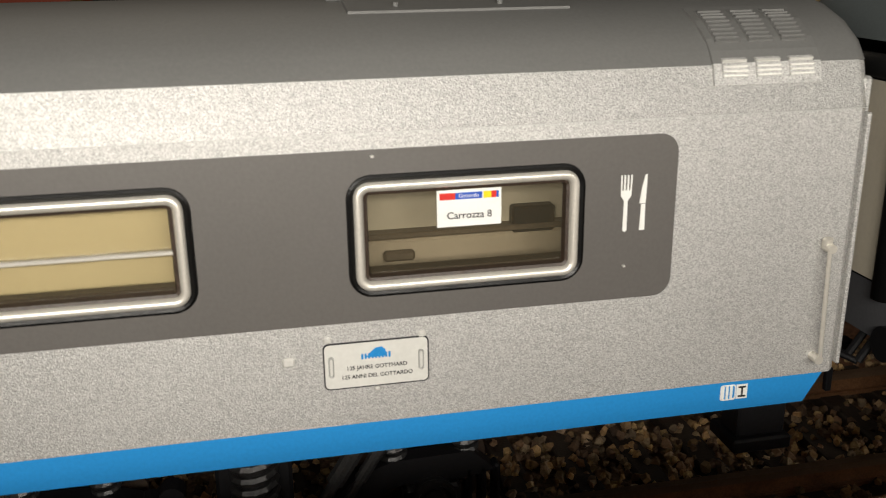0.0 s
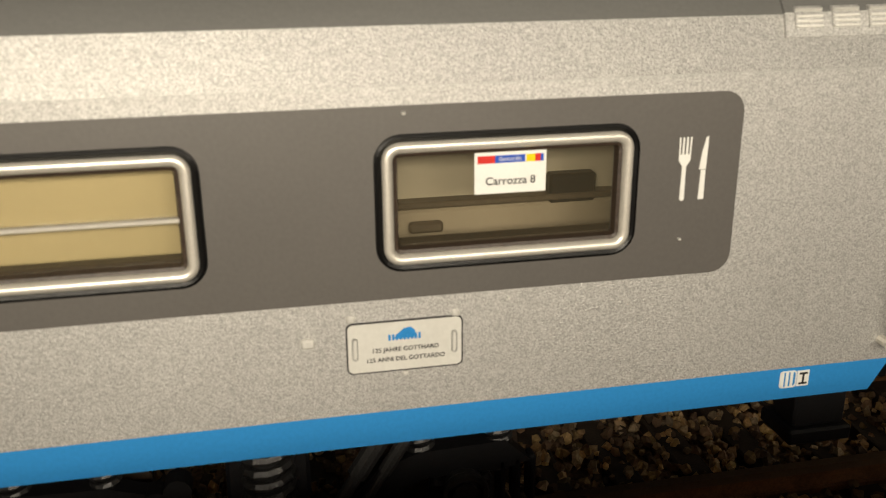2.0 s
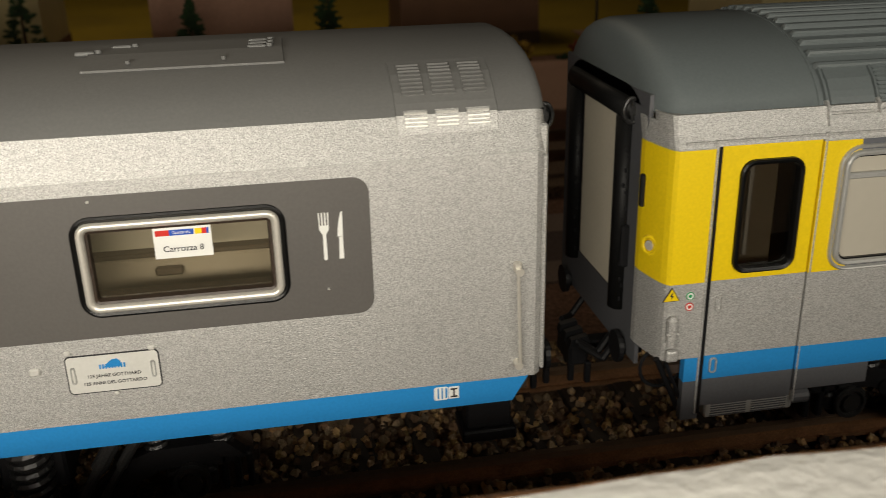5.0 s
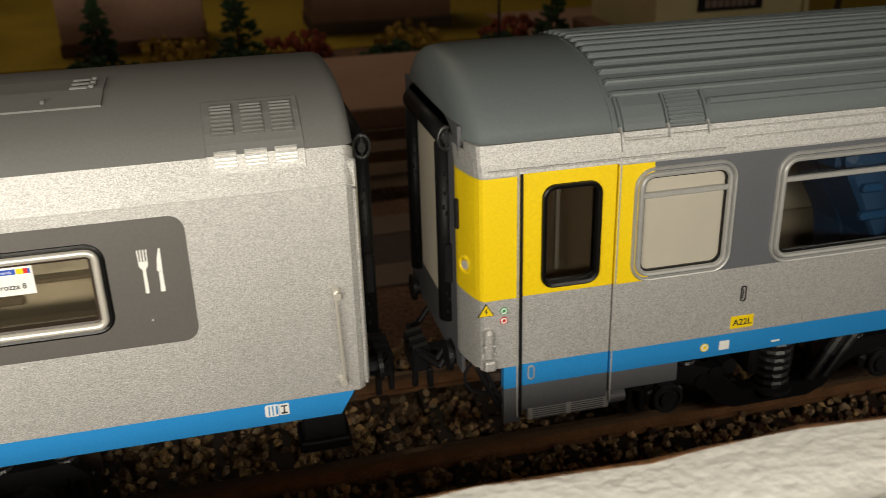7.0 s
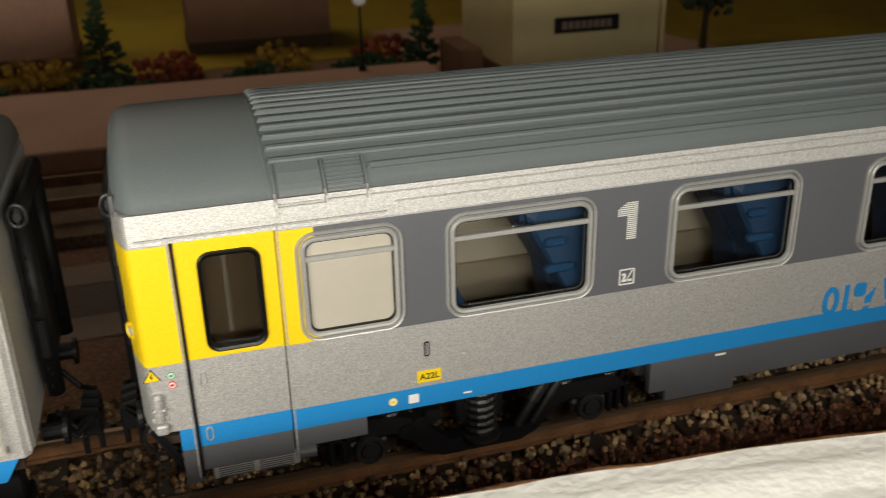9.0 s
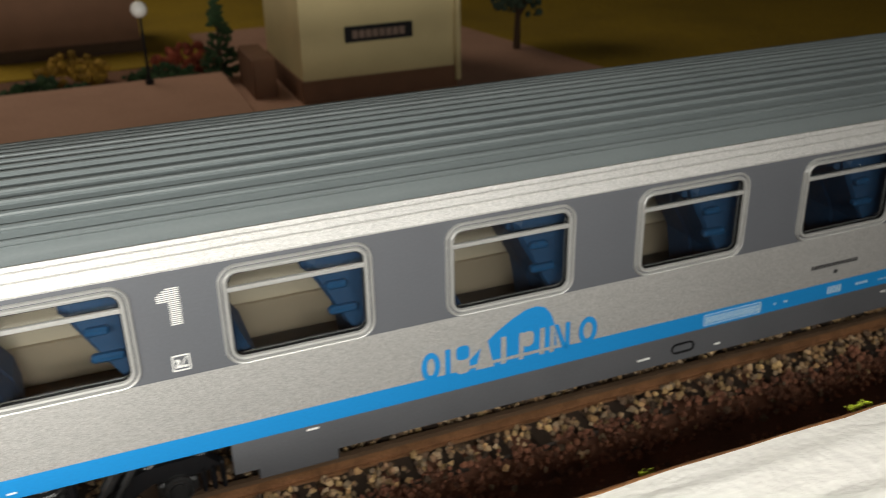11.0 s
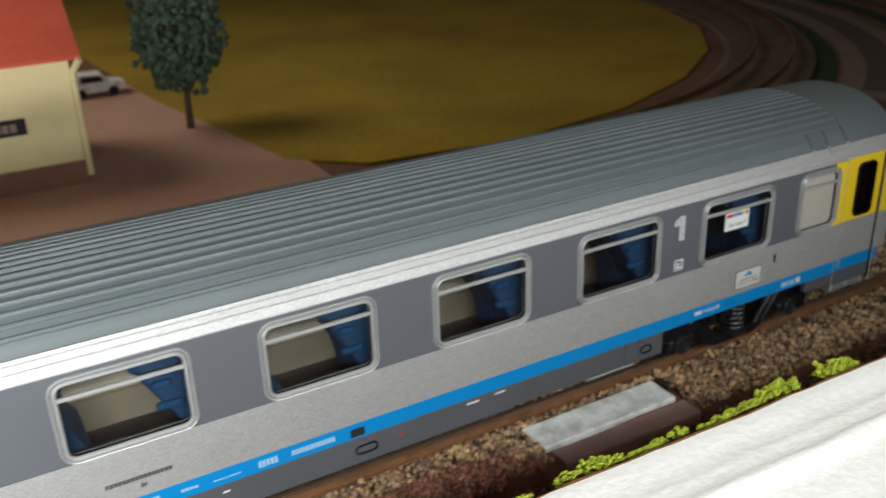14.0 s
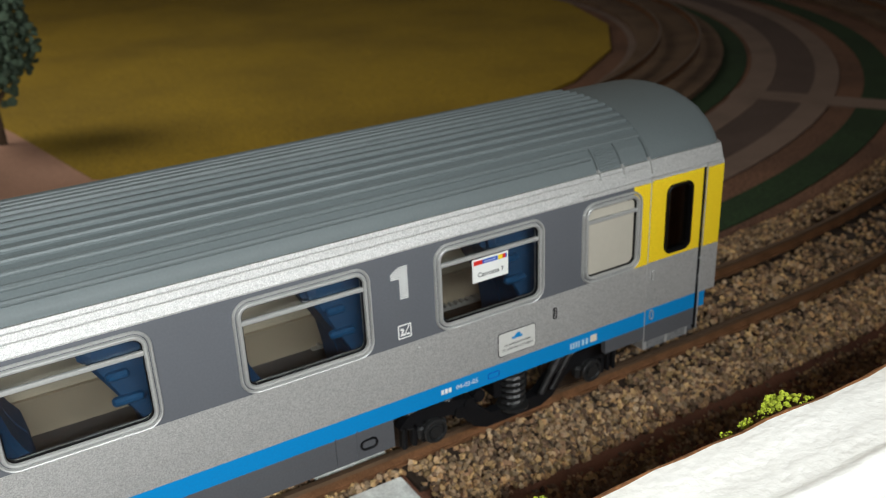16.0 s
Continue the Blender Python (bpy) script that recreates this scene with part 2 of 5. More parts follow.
def thing(name, base, label, category, group="", kind=""):
    ob = new(name)
    ob.empty_display_size = 0.005
    ob.location = Vector(base) * CM
    BASE[ob] = Vector(base)
    return tagged(ob, label, category, group, kind)


def mesh_of(name, bm, mats, base, smooth=False):
    bmesh.ops.transform(bm, matrix=Matrix.Scale(CM, 4) @ Matrix.Translation(-Vector(base)), verts=bm.verts)
    bmesh.ops.recalc_face_normals(bm, faces=bm.faces)
    me = bpy.data.meshes.new(name)
    bm.to_mesh(me)
    bm.free()
    for m in mats if isinstance(mats, (list, tuple)) else [mats]:
        me.materials.append(m)
    if smooth:
        for p in me.polygons:
            p.use_smooth = True
    return me


def part(name, bm, mats, parent, label="", smooth=False):
    base = BASE[parent]
    ob = new(name, mesh_of(name, bm, mats, base, smooth))
    ob.parent = parent
    BASE[ob] = base
    return tagged(ob, label)


def solid(name, bm, mats, base, label, category, group="", kind="", smooth=False):
    """A top-level thing that is one mesh."""
    ob = new(name, mesh_of(name, bm, mats, base, smooth))
    ob.location = Vector(base) * CM
    BASE[ob] = Vector(base)
    return tagged(ob, label, category, group, kind)


def box(bm, x0, x1, y0, y1, z0, z1, bevel=0.0, mat=0, seg=1):
    made = bmesh.ops.create_cube(bm, size=1.0)["verts"]
    bmesh.ops.transform(bm, matrix=Matrix.Translation(((x0 + x1) / 2, (y0 + y1) / 2, (z0 + z1) / 2)) @ Matrix.Diagonal((x1 - x0, y1 - y0, z1 - z0, 1)), verts=made)
    faces = list({f for v in made for f in v.link_faces})
    for f in faces:
        f.material_index = mat
    if bevel:
        out = bmesh.ops.bevel(bm, geom=list({e for v in made for e in v.link_edges}), offset=bevel, segments=seg, affect="EDGES", profile=0.5)
        for f in out["faces"]:
            f.material_index = mat
    return bm


def rod(bm, a, b, r, n=10, r2=None, mat=0):
    a, b = Vector(a), Vector(b)
    m = Matrix.Translation((a + b) / 2) @ (b - a).to_track_quat("Z", "Y").to_matrix().to_4x4()
    made = bmesh.ops.create_cone(bm, cap_ends=True, segments=n, radius1=r, radius2=r if r2 is None else r2, depth=(b - a).length, matrix=m)["verts"]
    for f in {f for v in made for f in v.link_faces}:
        f.material_index = mat
    return bm


def torus(bm, centre, axis, R, r, n=20, k=8, mat=0):
    q = Vector(axis).to_track_quat("Z", "Y").to_matrix()
    rings = []
    for i in range(n):
        a = 2 * math.pi * i / n
        d = Vector((math.cos(a), math.sin(a), 0))
        rings.append([bm.verts.new(Vector(centre) + q @ (d * (R + r * math.cos(2 * math.pi * j / k)) + Vector((0, 0, r * math.sin(2 * math.pi * j / k))))) for j in range(k)])
    for i in range(n):
        for j in range(k):
            f = bm.faces.new((rings[i][j], rings[(i + 1) % n][j], rings[(i + 1) % n][(j + 1) % k], rings[i][(j + 1) % k]))
            f.material_index = mat
    return bm


def rounded(x0, x1, z0, z1, r, n=5):
    pts = []
    for cx, cz, a0 in ((x1 - r, z1 - r, 0), (x0 + r, z1 - r, 90), (x0 + r, z0 + r, 180), (x1 - r, z0 + r, 270)):
        for i in range(n + 1):
            a = radians(a0 + 90 * i / n)
            pts.append((cx + r * math.cos(a), cz + r * math.sin(a)))
    return pts


def plate(bm, outer, holes, y, thick, mat=0):
    """A flat piece in the plane of a coach side, with holes, y its outer face and thick its depth away from the viewer."""
    edges = []
    for loop in [outer, *holes]:
        vs = [bm.verts.new((x, y, z)) for x, z in loop]
        edges += [bm.edges.new((vs[i], vs[(i + 1) % len(vs)])) for i in range(len(vs))]
    made = bmesh.ops.triangle_fill(bm, use_beauty=True, use_dissolve=False, edges=edges)
    faces = [g for g in made["geom"] if isinstance(g, bmesh.types.BMFace)]
    more = bmesh.ops.extrude_face_region(bm, geom=faces)["geom"]
    bmesh.ops.translate(bm, vec=(0, thick, 0), verts=[g for g in more if isinstance(g, bmesh.types.BMVert)])
    for f in bm.faces:
        if f.material_index == 0:
            f.material_index = mat
    return bm


def ring(bm, x0, x1, z0, z1, r, profile, n=6, mat=0):
    """A window frame: the profile's rows are (outwards from the opening, y)."""
    loops = []
    for d, y in profile:
        loops.append([bm.verts.new((x, y, z)) for x, z in rounded(x0 - d, x1 + d, z0 - d, z1 + d, max(0.02, r + d), n)])
    for a, b in zip(loops, loops[1:]):
        for i in range(len(a)):
            f = bm.faces.new((a[i], a[(i + 1) % len(a)], b[(i + 1) % len(a)], b[i]))
            f.material_index = mat
    return bm


def words(name, text, height, x, z, y, mat, parent, label="", centre=True, slope=0.0, bold=0.0):
    """Lettering that stands on a coach side."""
    cu = bpy.data.curves.new(name, "FONT")
    cu.body, cu.size = text, 1.0
    cu.align_x = "CENTER" if centre else "LEFT"
    cu.offset = bold
    cu.extrude = 0.01
    tmp = bpy.data.objects.new(name, cu)
    scene.collection.objects.link(tmp)
    bpy.context.view_layer.update()
    me = bpy.data.meshes.new_from_object(tmp.evaluated_get(bpy.context.evaluated_depsgraph_get()))
    bpy.data.objects.remove(tmp)
    bpy.data.curves.remove(cu)
    bm = bmesh.new()
    bm.from_mesh(me)
    bpy.data.meshes.remove(me)
    s = height / 0.7
    bmesh.ops.transform(bm, matrix=Matrix.Translation((x, y, z)) @ Matrix(((s, 0, 0, 0), (0, 0, -0.3 * s, 0), (0, s, 0, 0), (0, 0, 0, 1))), verts=bm.verts)
    return part(name, bm, mat, parent, label)


def bars(name, x0, x1, z0, z1, y, mat, parent, label="", n=6, fill=0.7):
    w = (x1 - x0) / n
    for i in range(n):
        bm = bmesh.new()
        box(bm, x0 + i * w, x0 + (i + fill) * w, y - 0.004, y + 0.004, z0, z1)
        part(name, bm, mat, parent, label)


def wall_grid(bm, xs, zs, depth, yat, mat_at, hole_at):
    """A coach side as cells of paint, with openings, its outer face at yat(x, z)."""
    grid = {(i, j): bm.verts.new((x, yat(x, z), z)) for i, x in enumerate(xs) for j, z in enumerate(zs)}
    faces = []
    for i in range(len(xs) - 1):
        for j in range(len(zs) - 1):
            cx, cz = (xs[i] + xs[i + 1]) / 2, (zs[j] + zs[j + 1]) / 2
            if hole_at(cx, cz):
                continue
            f = bm.faces.new((grid[i, j], grid[i + 1, j], grid[i + 1, j + 1], grid[i, j + 1]))
            f.material_index = mat_at(cx, cz)
            faces.append(f)
    more = bmesh.ops.extrude_face_region(bm, geom=faces)["geom"]
    bmesh.ops.translate(bm, vec=(0, depth, 0), verts=[g for g in more if isinstance(g, bmesh.types.BMVert)])
    for v in [v for v in bm.verts if not v.link_faces]:
        bm.verts.remove(v)
    return bm


def along(profile, s):
    """The point at s centimetres along a profile of (y, z), with its outward normal."""
    for (y0, z0), (y1, z1) in zip(profile, profile[1:]):
        d = math.hypot(y1 - y0, z1 - z0)
        if s <= d or (y1, z1) == profile[-1]:
            k = s / d
            n = Vector((0, -(z1 - z0), y1 - y0)) / d
            return y0 + k * (y1 - y0), z0 + k * (z1 - z0), n
        s -= d


def length_of(profile):
    return sum(math.hypot(b[0] - a[0], b[1] - a[1]) for a, b in zip(profile, profile[1:]))


def shell(bm, profile, sections, mid, zlow, mat=0):
    """A roof shell: the profile at each section (x, inset, drop), mirrored about the plane y = mid."""
    full = profile + [(2 * mid - y, z) for y, z in reversed(profile[:-1])]
    rows = []
    for x, inset, drop in sections:
        rows.append([bm.verts.new((x, mid + (y - mid) * (1 - inset / mid), zlow + (z - zlow) * (1 - drop))) for y, z in full])
    for a, b in zip(rows, rows[1:]):
        for i in range(len(a) - 1):
            bm.faces.new((a[i], a[i + 1], b[i + 1], b[i])).material_index = mat
    for row in (rows[0], rows[-1]):
        bm.faces.new(row).material_index = mat
    return bm


# ---------------------------------------------------------------- the first-class coach
MID = 1.66
LB = 29.0
coach = thing("passenger_coach", (14.5, MID, 0.25), "silver model coach with grey band, yellow doors and blue stripe", "model coach", "coaches of the train")

W0, PITCH, WW, WZ0, WZ1 = 2.915, 2.67, 1.55, 2.59, 3.62
WIN = [(W0 + PITCH * i, W0 + PITCH * i + WW) for i in range(9)]
WCS = [(1.32, 2.24), (26.70, 27.60)]
DOORS = [(0.03, 1.04), (27.90, 28.97)]


def taper(x):
    e = max(-0.36 - x, x - (LB + 0.36), 0.0)
    return 20.0 * e * e + 0.4 * e


def side_y(x, z):
    y = taper(x)
    if z > 3.80:
        y += 0.02 + 0.36 * (z - 3.80) ** 1.15
    return y


def paint_b(x, z):
    end = x < 1.42 or x > 27.54
    if z > 3.78:
        return 0
    if z > 2.485:
        return 2 if end else 1
    if z < 1.43:
        return 4
    return 3 if z < 1.69 else 0


def hole_b(x, z):
    if any(a < x < b and 1.1 < z < 3.80 for a, b in DOORS):
        return True
    if any(a < x < b and WZ0 < z < WZ1 for a, b in WIN + WCS):
        return True
    if z < 1.43:
        return not ((1.04 < x < 1.85 or 27.1 < x < 27.9) and z > 1.2 or -0.15 < x < 0.03 or 5.40 < x < 23.45)
    if z > 4.0 and (x < -0.44 or x > LB + 0.44):
        return True
    return z < 1.69 and (x < -0.15 or x > LB + 0.15)


xs = sorted({-0.50, -0.475, -0.45, -0.42, -0.39, -0.36, -0.15, 1.42, 1.85, 5.40, 23.45, 27.1, 27.54, LB + 0.15, LB + 0.36, LB + 0.39, LB + 0.42, LB + 0.45, LB + 0.475, LB + 0.50}
            | {x for pair in WIN + WCS + DOORS for x in pair})
zs = [1.0, 1.2, 1.43, 1.69, 2.485, WZ0, WZ1, 3.78, 3.80, 3.90, 4.00, 4.08]
bm = wall_grid(bmesh.new(), xs, zs, 0.09, side_y, paint_b, hole_b)
part("side_wall", bm, [SILVER, GREYBAND, YELLOW, BLUE, SKIRT], coach)
bm = bmesh.new()
box(bm, -0.3, LB + 0.3, 2 * MID - 0.09, 2 * MID, 1.4, 4.1)
part("far_side_wall", bm, SILVER, coach)
bm = bmesh.new()
box(bm, -0.3, LB + 0.3, 0.1, 2 * MID - 0.1, 1.48, 1.58)
part("floor_pan", bm, BROWNDARK, coach)

# roof with its rounded ends and ribs
PROF_B = [(0.14, 4.08), (0.18, 4.16), (0.27, 4.28), (0.41, 4.40), (0.61, 4.525), (0.87, 4.62), (1.17, 4.692), (1.45, 4.72), (MID, 4.727)]
ends_b = [(0.49, 0.55, 0.70), (0.475, 0.45, 0.40), (0.45, 0.32, 0.20), (0.41, 0.20, 0.09), (0.36, 0.10, 0.035), (0.30, 0.03, 0.008), (0.22, 0, 0)]
bm = shell(bmesh.new(), [(0.095, 4.05)] + PROF_B, [(-d, i, 1 - (1 - k) * 0.985) for d, i, k in ends_b] + [(0.2, 0, 0.0), (1.04, 0, 0), (LB - 1.03, 0, 0)] + [(LB + d, 0.5 * i, 0.35 * k) for d, i, k in reversed(ends_b)], MID, 4.07)
roof = part("roof", bm, ROOFGREY, coach, smooth=True)
half = length_of(PROF_B)
steps = [0.062 + 0.168 * k for k in range(1, 11)]
for k, s in enumerate(steps):
    for flip in (False, True):
        y, z, n = along(PROF_B, s)
        t = Vector((0, n.z, -n.y))
        bm = bmesh.new()
        rows = []
        xr = 2.07 if k == 0 else 1.06
        for x, h0 in ((xr, 0.3), (xr + 0.025, 1.0), (LB - xr - 0.025, 1.0), (LB - xr, 0.3)):
            row = []
            for u, h in ((-0.040, -0.012), (-0.034, 0.030), (-0.018, 0.046), (0.010, 0.046), (0.026, 0.036), (0.034, -0.012)):
                p = Vector((x, y, z)) + t * u + n * h * (h0 if h > 0 else 1)
                row.append(bm.verts.new((p.x, 2 * MID - p.y if flip else p.y, p.z)))
            rows.append(row)
        for a, b in zip(rows, rows[1:]):
            for i in range(5):
                bm.faces.new((a[i], a[i + 1], b[i + 1], b[i]))
        bm.faces.new(rows[0])
        bm.faces.new(rows[-1])
        part("roof_rib", bm, ROOFGREY, roof, smooth=False)
# roof end seams and ventilation covers
for x in (1.03, LB - 1.03):
    bm = bmesh.new()
    prev = None
    for k in range(17):
        y, z, n = along(PROF_B, half * k / 16)
        row = [bm.verts.new(Vector((x + dx, y, z)) + n * h) for dx, h in ((-0.02, -0.01), (-0.014, 0.012), (0.014, 0.012), (0.02, -0.01))]
        if prev:
            for i in range(3):
                bm.faces.new((prev[i], prev[i + 1], row[i + 1], row[i]))
        prev = row
    part("roof_seam", bm, ROOFGREY, roof)


def cover(x0, x1, s0, s1, profile, parent, mats, slats=0, name="roof_cover", lift=0.02, slat_mat=None):
    bm = bmesh.new()
    rows = []
    for k in range(7):
        y, z, n = along(profile, s0 + (s1 - s0) * k / 6)
        rows.append([bm.verts.new(Vector((x, y, z)) + n * h) for x, h in ((x0, -0.01), (x0 + 0.01, lift), (x1 - 0.01, lift), (x1, -0.01))])
    for a, b in zip(rows, rows[1:]):
        for i in range(3):
            bm.faces.new((a[i], a[i + 1], b[i + 1], b[i]))
    bm.faces.new(rows[0])
    bm.faces.new(rows[-1])
    ob = part(name, bm, mats, parent)
    for k in range(slats):
        y, z, n = along(profile, s0 + (s1 - s0) * (k + 0.8) / (slats + 0.6))
        t = Vector((0, n.z, -n.y))
        bm = bmesh.new()
        vs = [[bm.verts.new(Vector((x, y, z)) + n * (lift + h) + t * u) for u, h in ((-0.013, -0.005), (-0.009, 0.015), (0.002, 0.015), (0.009, -0.005))] for x in (x0 + 0.014, x1 - 0.014)]
        for i in range(3):
            bm.faces.new((vs[0][i], vs[0][i + 1], vs[1][i + 1], vs[1][i]))
        bm.faces.new(vs[0])
        bm.faces.new(vs[1])
        part("slat", bm, slat_mat or mats, ob)
    return ob


for flip in (False, True):
    at = (lambda x: LB - x) if flip else (lambda x: x)
    for x0, x1, s1, slats, name in ((1.12, 1.58, 0.36, 0, "roof_cover"), (1.61, 2.01, 0.40, 9, "roof_vent")):
        cover(min(at(x0), at(x1)), max(at(x0), at(x1)), 0.0, s1, PROF_B, roof, ROOFGREY, slats, name, 0.020)
    # the vent's side strips, which run down over the shoulder
    for x, low in ((1.085, 3.90), (1.595, 3.99), (2.025, 3.99)):
        bm = bmesh.new()
        prev = None
        line = [(side_y(10, low) , low, Vector((0, -1, 0.3)).normalized()), (side_y(10, 4.06), 4.06, Vector((0, -1, 0.3)).normalized())]
        line += [along(PROF_B, s) for s in (0.04, 0.13, 0.22, 0.31, 0.39)]
        for y, z, n in line:
            row = [bm.verts.new(Vector((at(x) + dx, y, z)) + n * h) for dx, h in ((-0.016, -0.01), (-0.010, 0.034), (0.010, 0.034), (0.016, -0.01))]
            if prev:
                for i in range(3):
                    bm.faces.new((prev[i], prev[i + 1], row[i + 1], row[i])).material_index = 1 if z < 4.13 else 0
            prev = row
        part("vent_strip", bm, [ROOFGREY, SILVER], roof)
    bm = bmesh.new()
    box(bm, min(at(1.10), at(1.58)), max(at(1.10), at(1.58)), side_y(10, 4.0) - 0.016, side_y(10, 4.0) + 0.02, 3.994, 4.006)
    box(bm, min(at(1.64), at(2.0)), max(at(1.64), at(2.0)), side_y(10, 4.03) - 0.02, side_y(10, 4.03) + 0.02, 4.024, 4.034)
    part("vent_strip", bm, SILVER, roof)
# rain gutter and shoulder lines
for x0, x1, z in ((-0.30, 2.2, 3.84), (2.3, LB - 2.5, 3.925), (1.04, LB - 1.04, 4.02), (LB - 2.4, LB + 0.3, 3.84)):
    bm = bmesh.new()
    y = side_y(10, z)
    proud = 0.022 if z == 3.84 else 0.004
    box(bm, x0, x1, y - proud, y + 0.02, z - 0.012, z + 0.012, 0.005)
    part("rain_gutter", bm, SILVER, coach)

# ends
for x in (-0.47, LB + 0.47):
    bm = bmesh.new()
    box(bm, x - 0.02, x + 0.02, 0.43, 2 * MID - 0.43, 1.45, 4.2)
    part("end_wall", bm, SKIRT, coach)
    bm = bmesh.new()
    box(bm, x - 0.03, x + 0.03, 1.12, 2 * MID - 1.12, 2.0, 3.85)
    part("end_door", bm, CREAM, coach)


# windows
def saloon_window(x0, x1, pane, bar_z, r=0.11):
    bm = ring(bmesh.new(), x0, x1, WZ0, WZ1, r, [(0.108, 0.0), (0.104, -0.022), (0.092, -0.036), (0.080, -0.030), (0.068, 0.001), (0.058, 0.001), (0.048, -0.030), (0.034, -0.042), (0.010, -0.036), (0.0, -0.010), (-0.004, 0.07)])
    fr = part("window", bm, FRAME, coach, smooth=False)
    bm = bmesh.new()
    box(bm, x0 - 0.02, x1 + 0.02, 0.035, 0.05, WZ0 - 0.02, WZ1 + 0.02)
    p = part("pane", bm, pane, fr)
    p.visible_shadow = pane not in (PANE, PANEDARK)
    bm = bmesh.new()
    box(bm, x0 - 0.01, x1 + 0.01, -0.022, 0.034, bar_z - 0.028, bar_z + 0.028, 0.01)
    part("crossbar", bm, FRAME, fr)
    bm = ring(bmesh.new(), x0 + 0.012, x1 - 0.012, WZ0 + 0.012, WZ1 - 0.012, r, [(0.018, -0.004), (0.0, 0.0), (0.0, 0.034), (0.02, 0.034)])
    part("gasket", bm, GASKET, fr)
    return fr


for x0, x1 in WIN:
    saloon_window(x0, x1, PANE, 3.43)
for x0, x1 in WCS:
    saloon_window(x0, x1, FROST, 3.43, 0.10)

# doors
for n, (x0, x1) in enumerate(DOORS):
    wx0, wx1 = (0.28, 0.84) if n == 0 else (28.24, 28.71)
    zsd = [1.13, 1.43, 1.69, 2.485, 2.58, 3.62, 3.80]
    bm = wall_grid(bmesh.new(), [x0 + 0.015, wx0, wx1, x1 - 0.015], zsd, 0.06, lambda x, z: 0.018, paint_b, lambda x, z: wx0 < x < wx1 and 2.58 < z < 3.62)
    door = part("door", bm, [SILVER, GREYBAND, YELLOW, BLUE, SKIRT], coach)
    bm = ring(bmesh.new(), wx0 + 0.012, wx1 - 0.012, 2.592, 3.608, 0.09, [(0.048, 0.02), (0.044, -0.012), (0.028, -0.022), (0.0, -0.010), (-0.004, 0.07)])
    part("window_seal", bm, GASKET, door)
    bm = bmesh.new()
    box(bm, wx0 + 0.01, wx1 - 0.01, 0.058, 0.066, 2.59, 3.61)
    part("door_pane", bm, PANEDARK, door).visible_shadow = False
    bm = bmesh.new()
    box(bm, (wx0 + wx1) / 2 - 0.06, (wx0 + wx1) / 2 - 0.02, 0.3, 0.34, 2.6, 3.6)
    part("handrail", bm, FRAME, door)
    for hz in (2.25, 1.58):
        bm = ring(bmesh.new(), x0 + 0.10, x0 + 0.15, hz - 0.07, hz + 0.07, 0.02, [(0.015, 0.02), (0.012, 0.0), (0.0, 0.0), (0.0, 0.03)], 3)
        part("door_handle", bm, SILVER, door, "silver door handle")
    inner = x1 if n == 0 else x0
    outer = x0 if n == 0 else x1
    for xg, w, m in ((outer - (0.035 if n == 0 else -0.035), 0.02, SILVER), (outer, 0.034, BLACK), (inner + (0.02 if n == 0 else -0.02), 0.018, SILVER)):
        bm = bmesh.new()
        y = (-0.014 if xg < 0.5 or xg > 28.5 else -0.004) if m is SILVER else -0.008
        box(bm, xg - w / 2, xg + w / 2, y, 0.05, 1.06, 3.80 if m is BLACK else 3.86, 0.004)
        part("door_edge", bm, m, coach)
    # folding step below the door
    bm = bmesh.new()
    sx = x0 + 0.10 if n == 0 else x0 + 0.02
    box(bm, sx, sx + 0.95, 0.04, 0.45, 0.96, 1.15, 0.015)
    step = part("door_step", bm, FRAME, coach)
    for k in range(6):
        for half_x in (0.06, 0.50):
            bm = bmesh.new()
            box(bm, sx + half_x, sx + half_x + 0.38, 0.032, 0.05, 0.978 + 0.027 * k, 0.989 + 0.027 * k)
            part("tread_bar", bm, SKIRT, step)
    bm = bmesh.new()
    rod(bm, (sx + 0.95, 0.12, 1.06), (sx + 1.14, 0.12, 1.06), 0.085, 14)
    part("step_drum", bm, SKIRT, step)

# seats and inner walls
for x0, x1 in ((-0.3, 1.2), (27.8, LB + 0.3)):
    bm = bmesh.new()
    box(bm, x0, x1, 1.0, 1.06, 1.75, 4.0)
    part("vestibule_wall", bm, TAN, coach)
bm = bmesh.new()
box(bm, 2.5, LB - 2.5, 2.15, 2.22, 1.58, 4.1)
part("corridor_wall", bm, CREAM, coach)
bm = bmesh.new()
box(bm, 2.5, LB - 2.5, 2.07, 2.15, 1.58, 2.14, 0.01)
part("wall_panel", bm, TAN, coach)
# added dark box that makes the dark strip along the windows' lower edge
bm = bmesh.new()
box(bm, 2.5, LB - 2.5, 0.12, 0.26, 1.58, 2.27)
part("dark_sill_box", bm, BROWNDARK, coach)
bm = bmesh.new()
box(bm, 23.2, LB - 2.5, 1.98, 2.07, 1.58, 1.64)
for k in range(30):
    xk = 23.3 + k * 0.104
    box(bm, xk, xk + 0.045, 1.94, 2.06, 1.64, 1.69)
part("heater_grille", bm, FRAME, coach)
bm = bmesh.new()
box(bm, -0.2, LB + 0.2, 0.2, 2 * MID - 0.2, 4.02, 4.08)
part("inner_ceiling", bm, CREAM, coach)
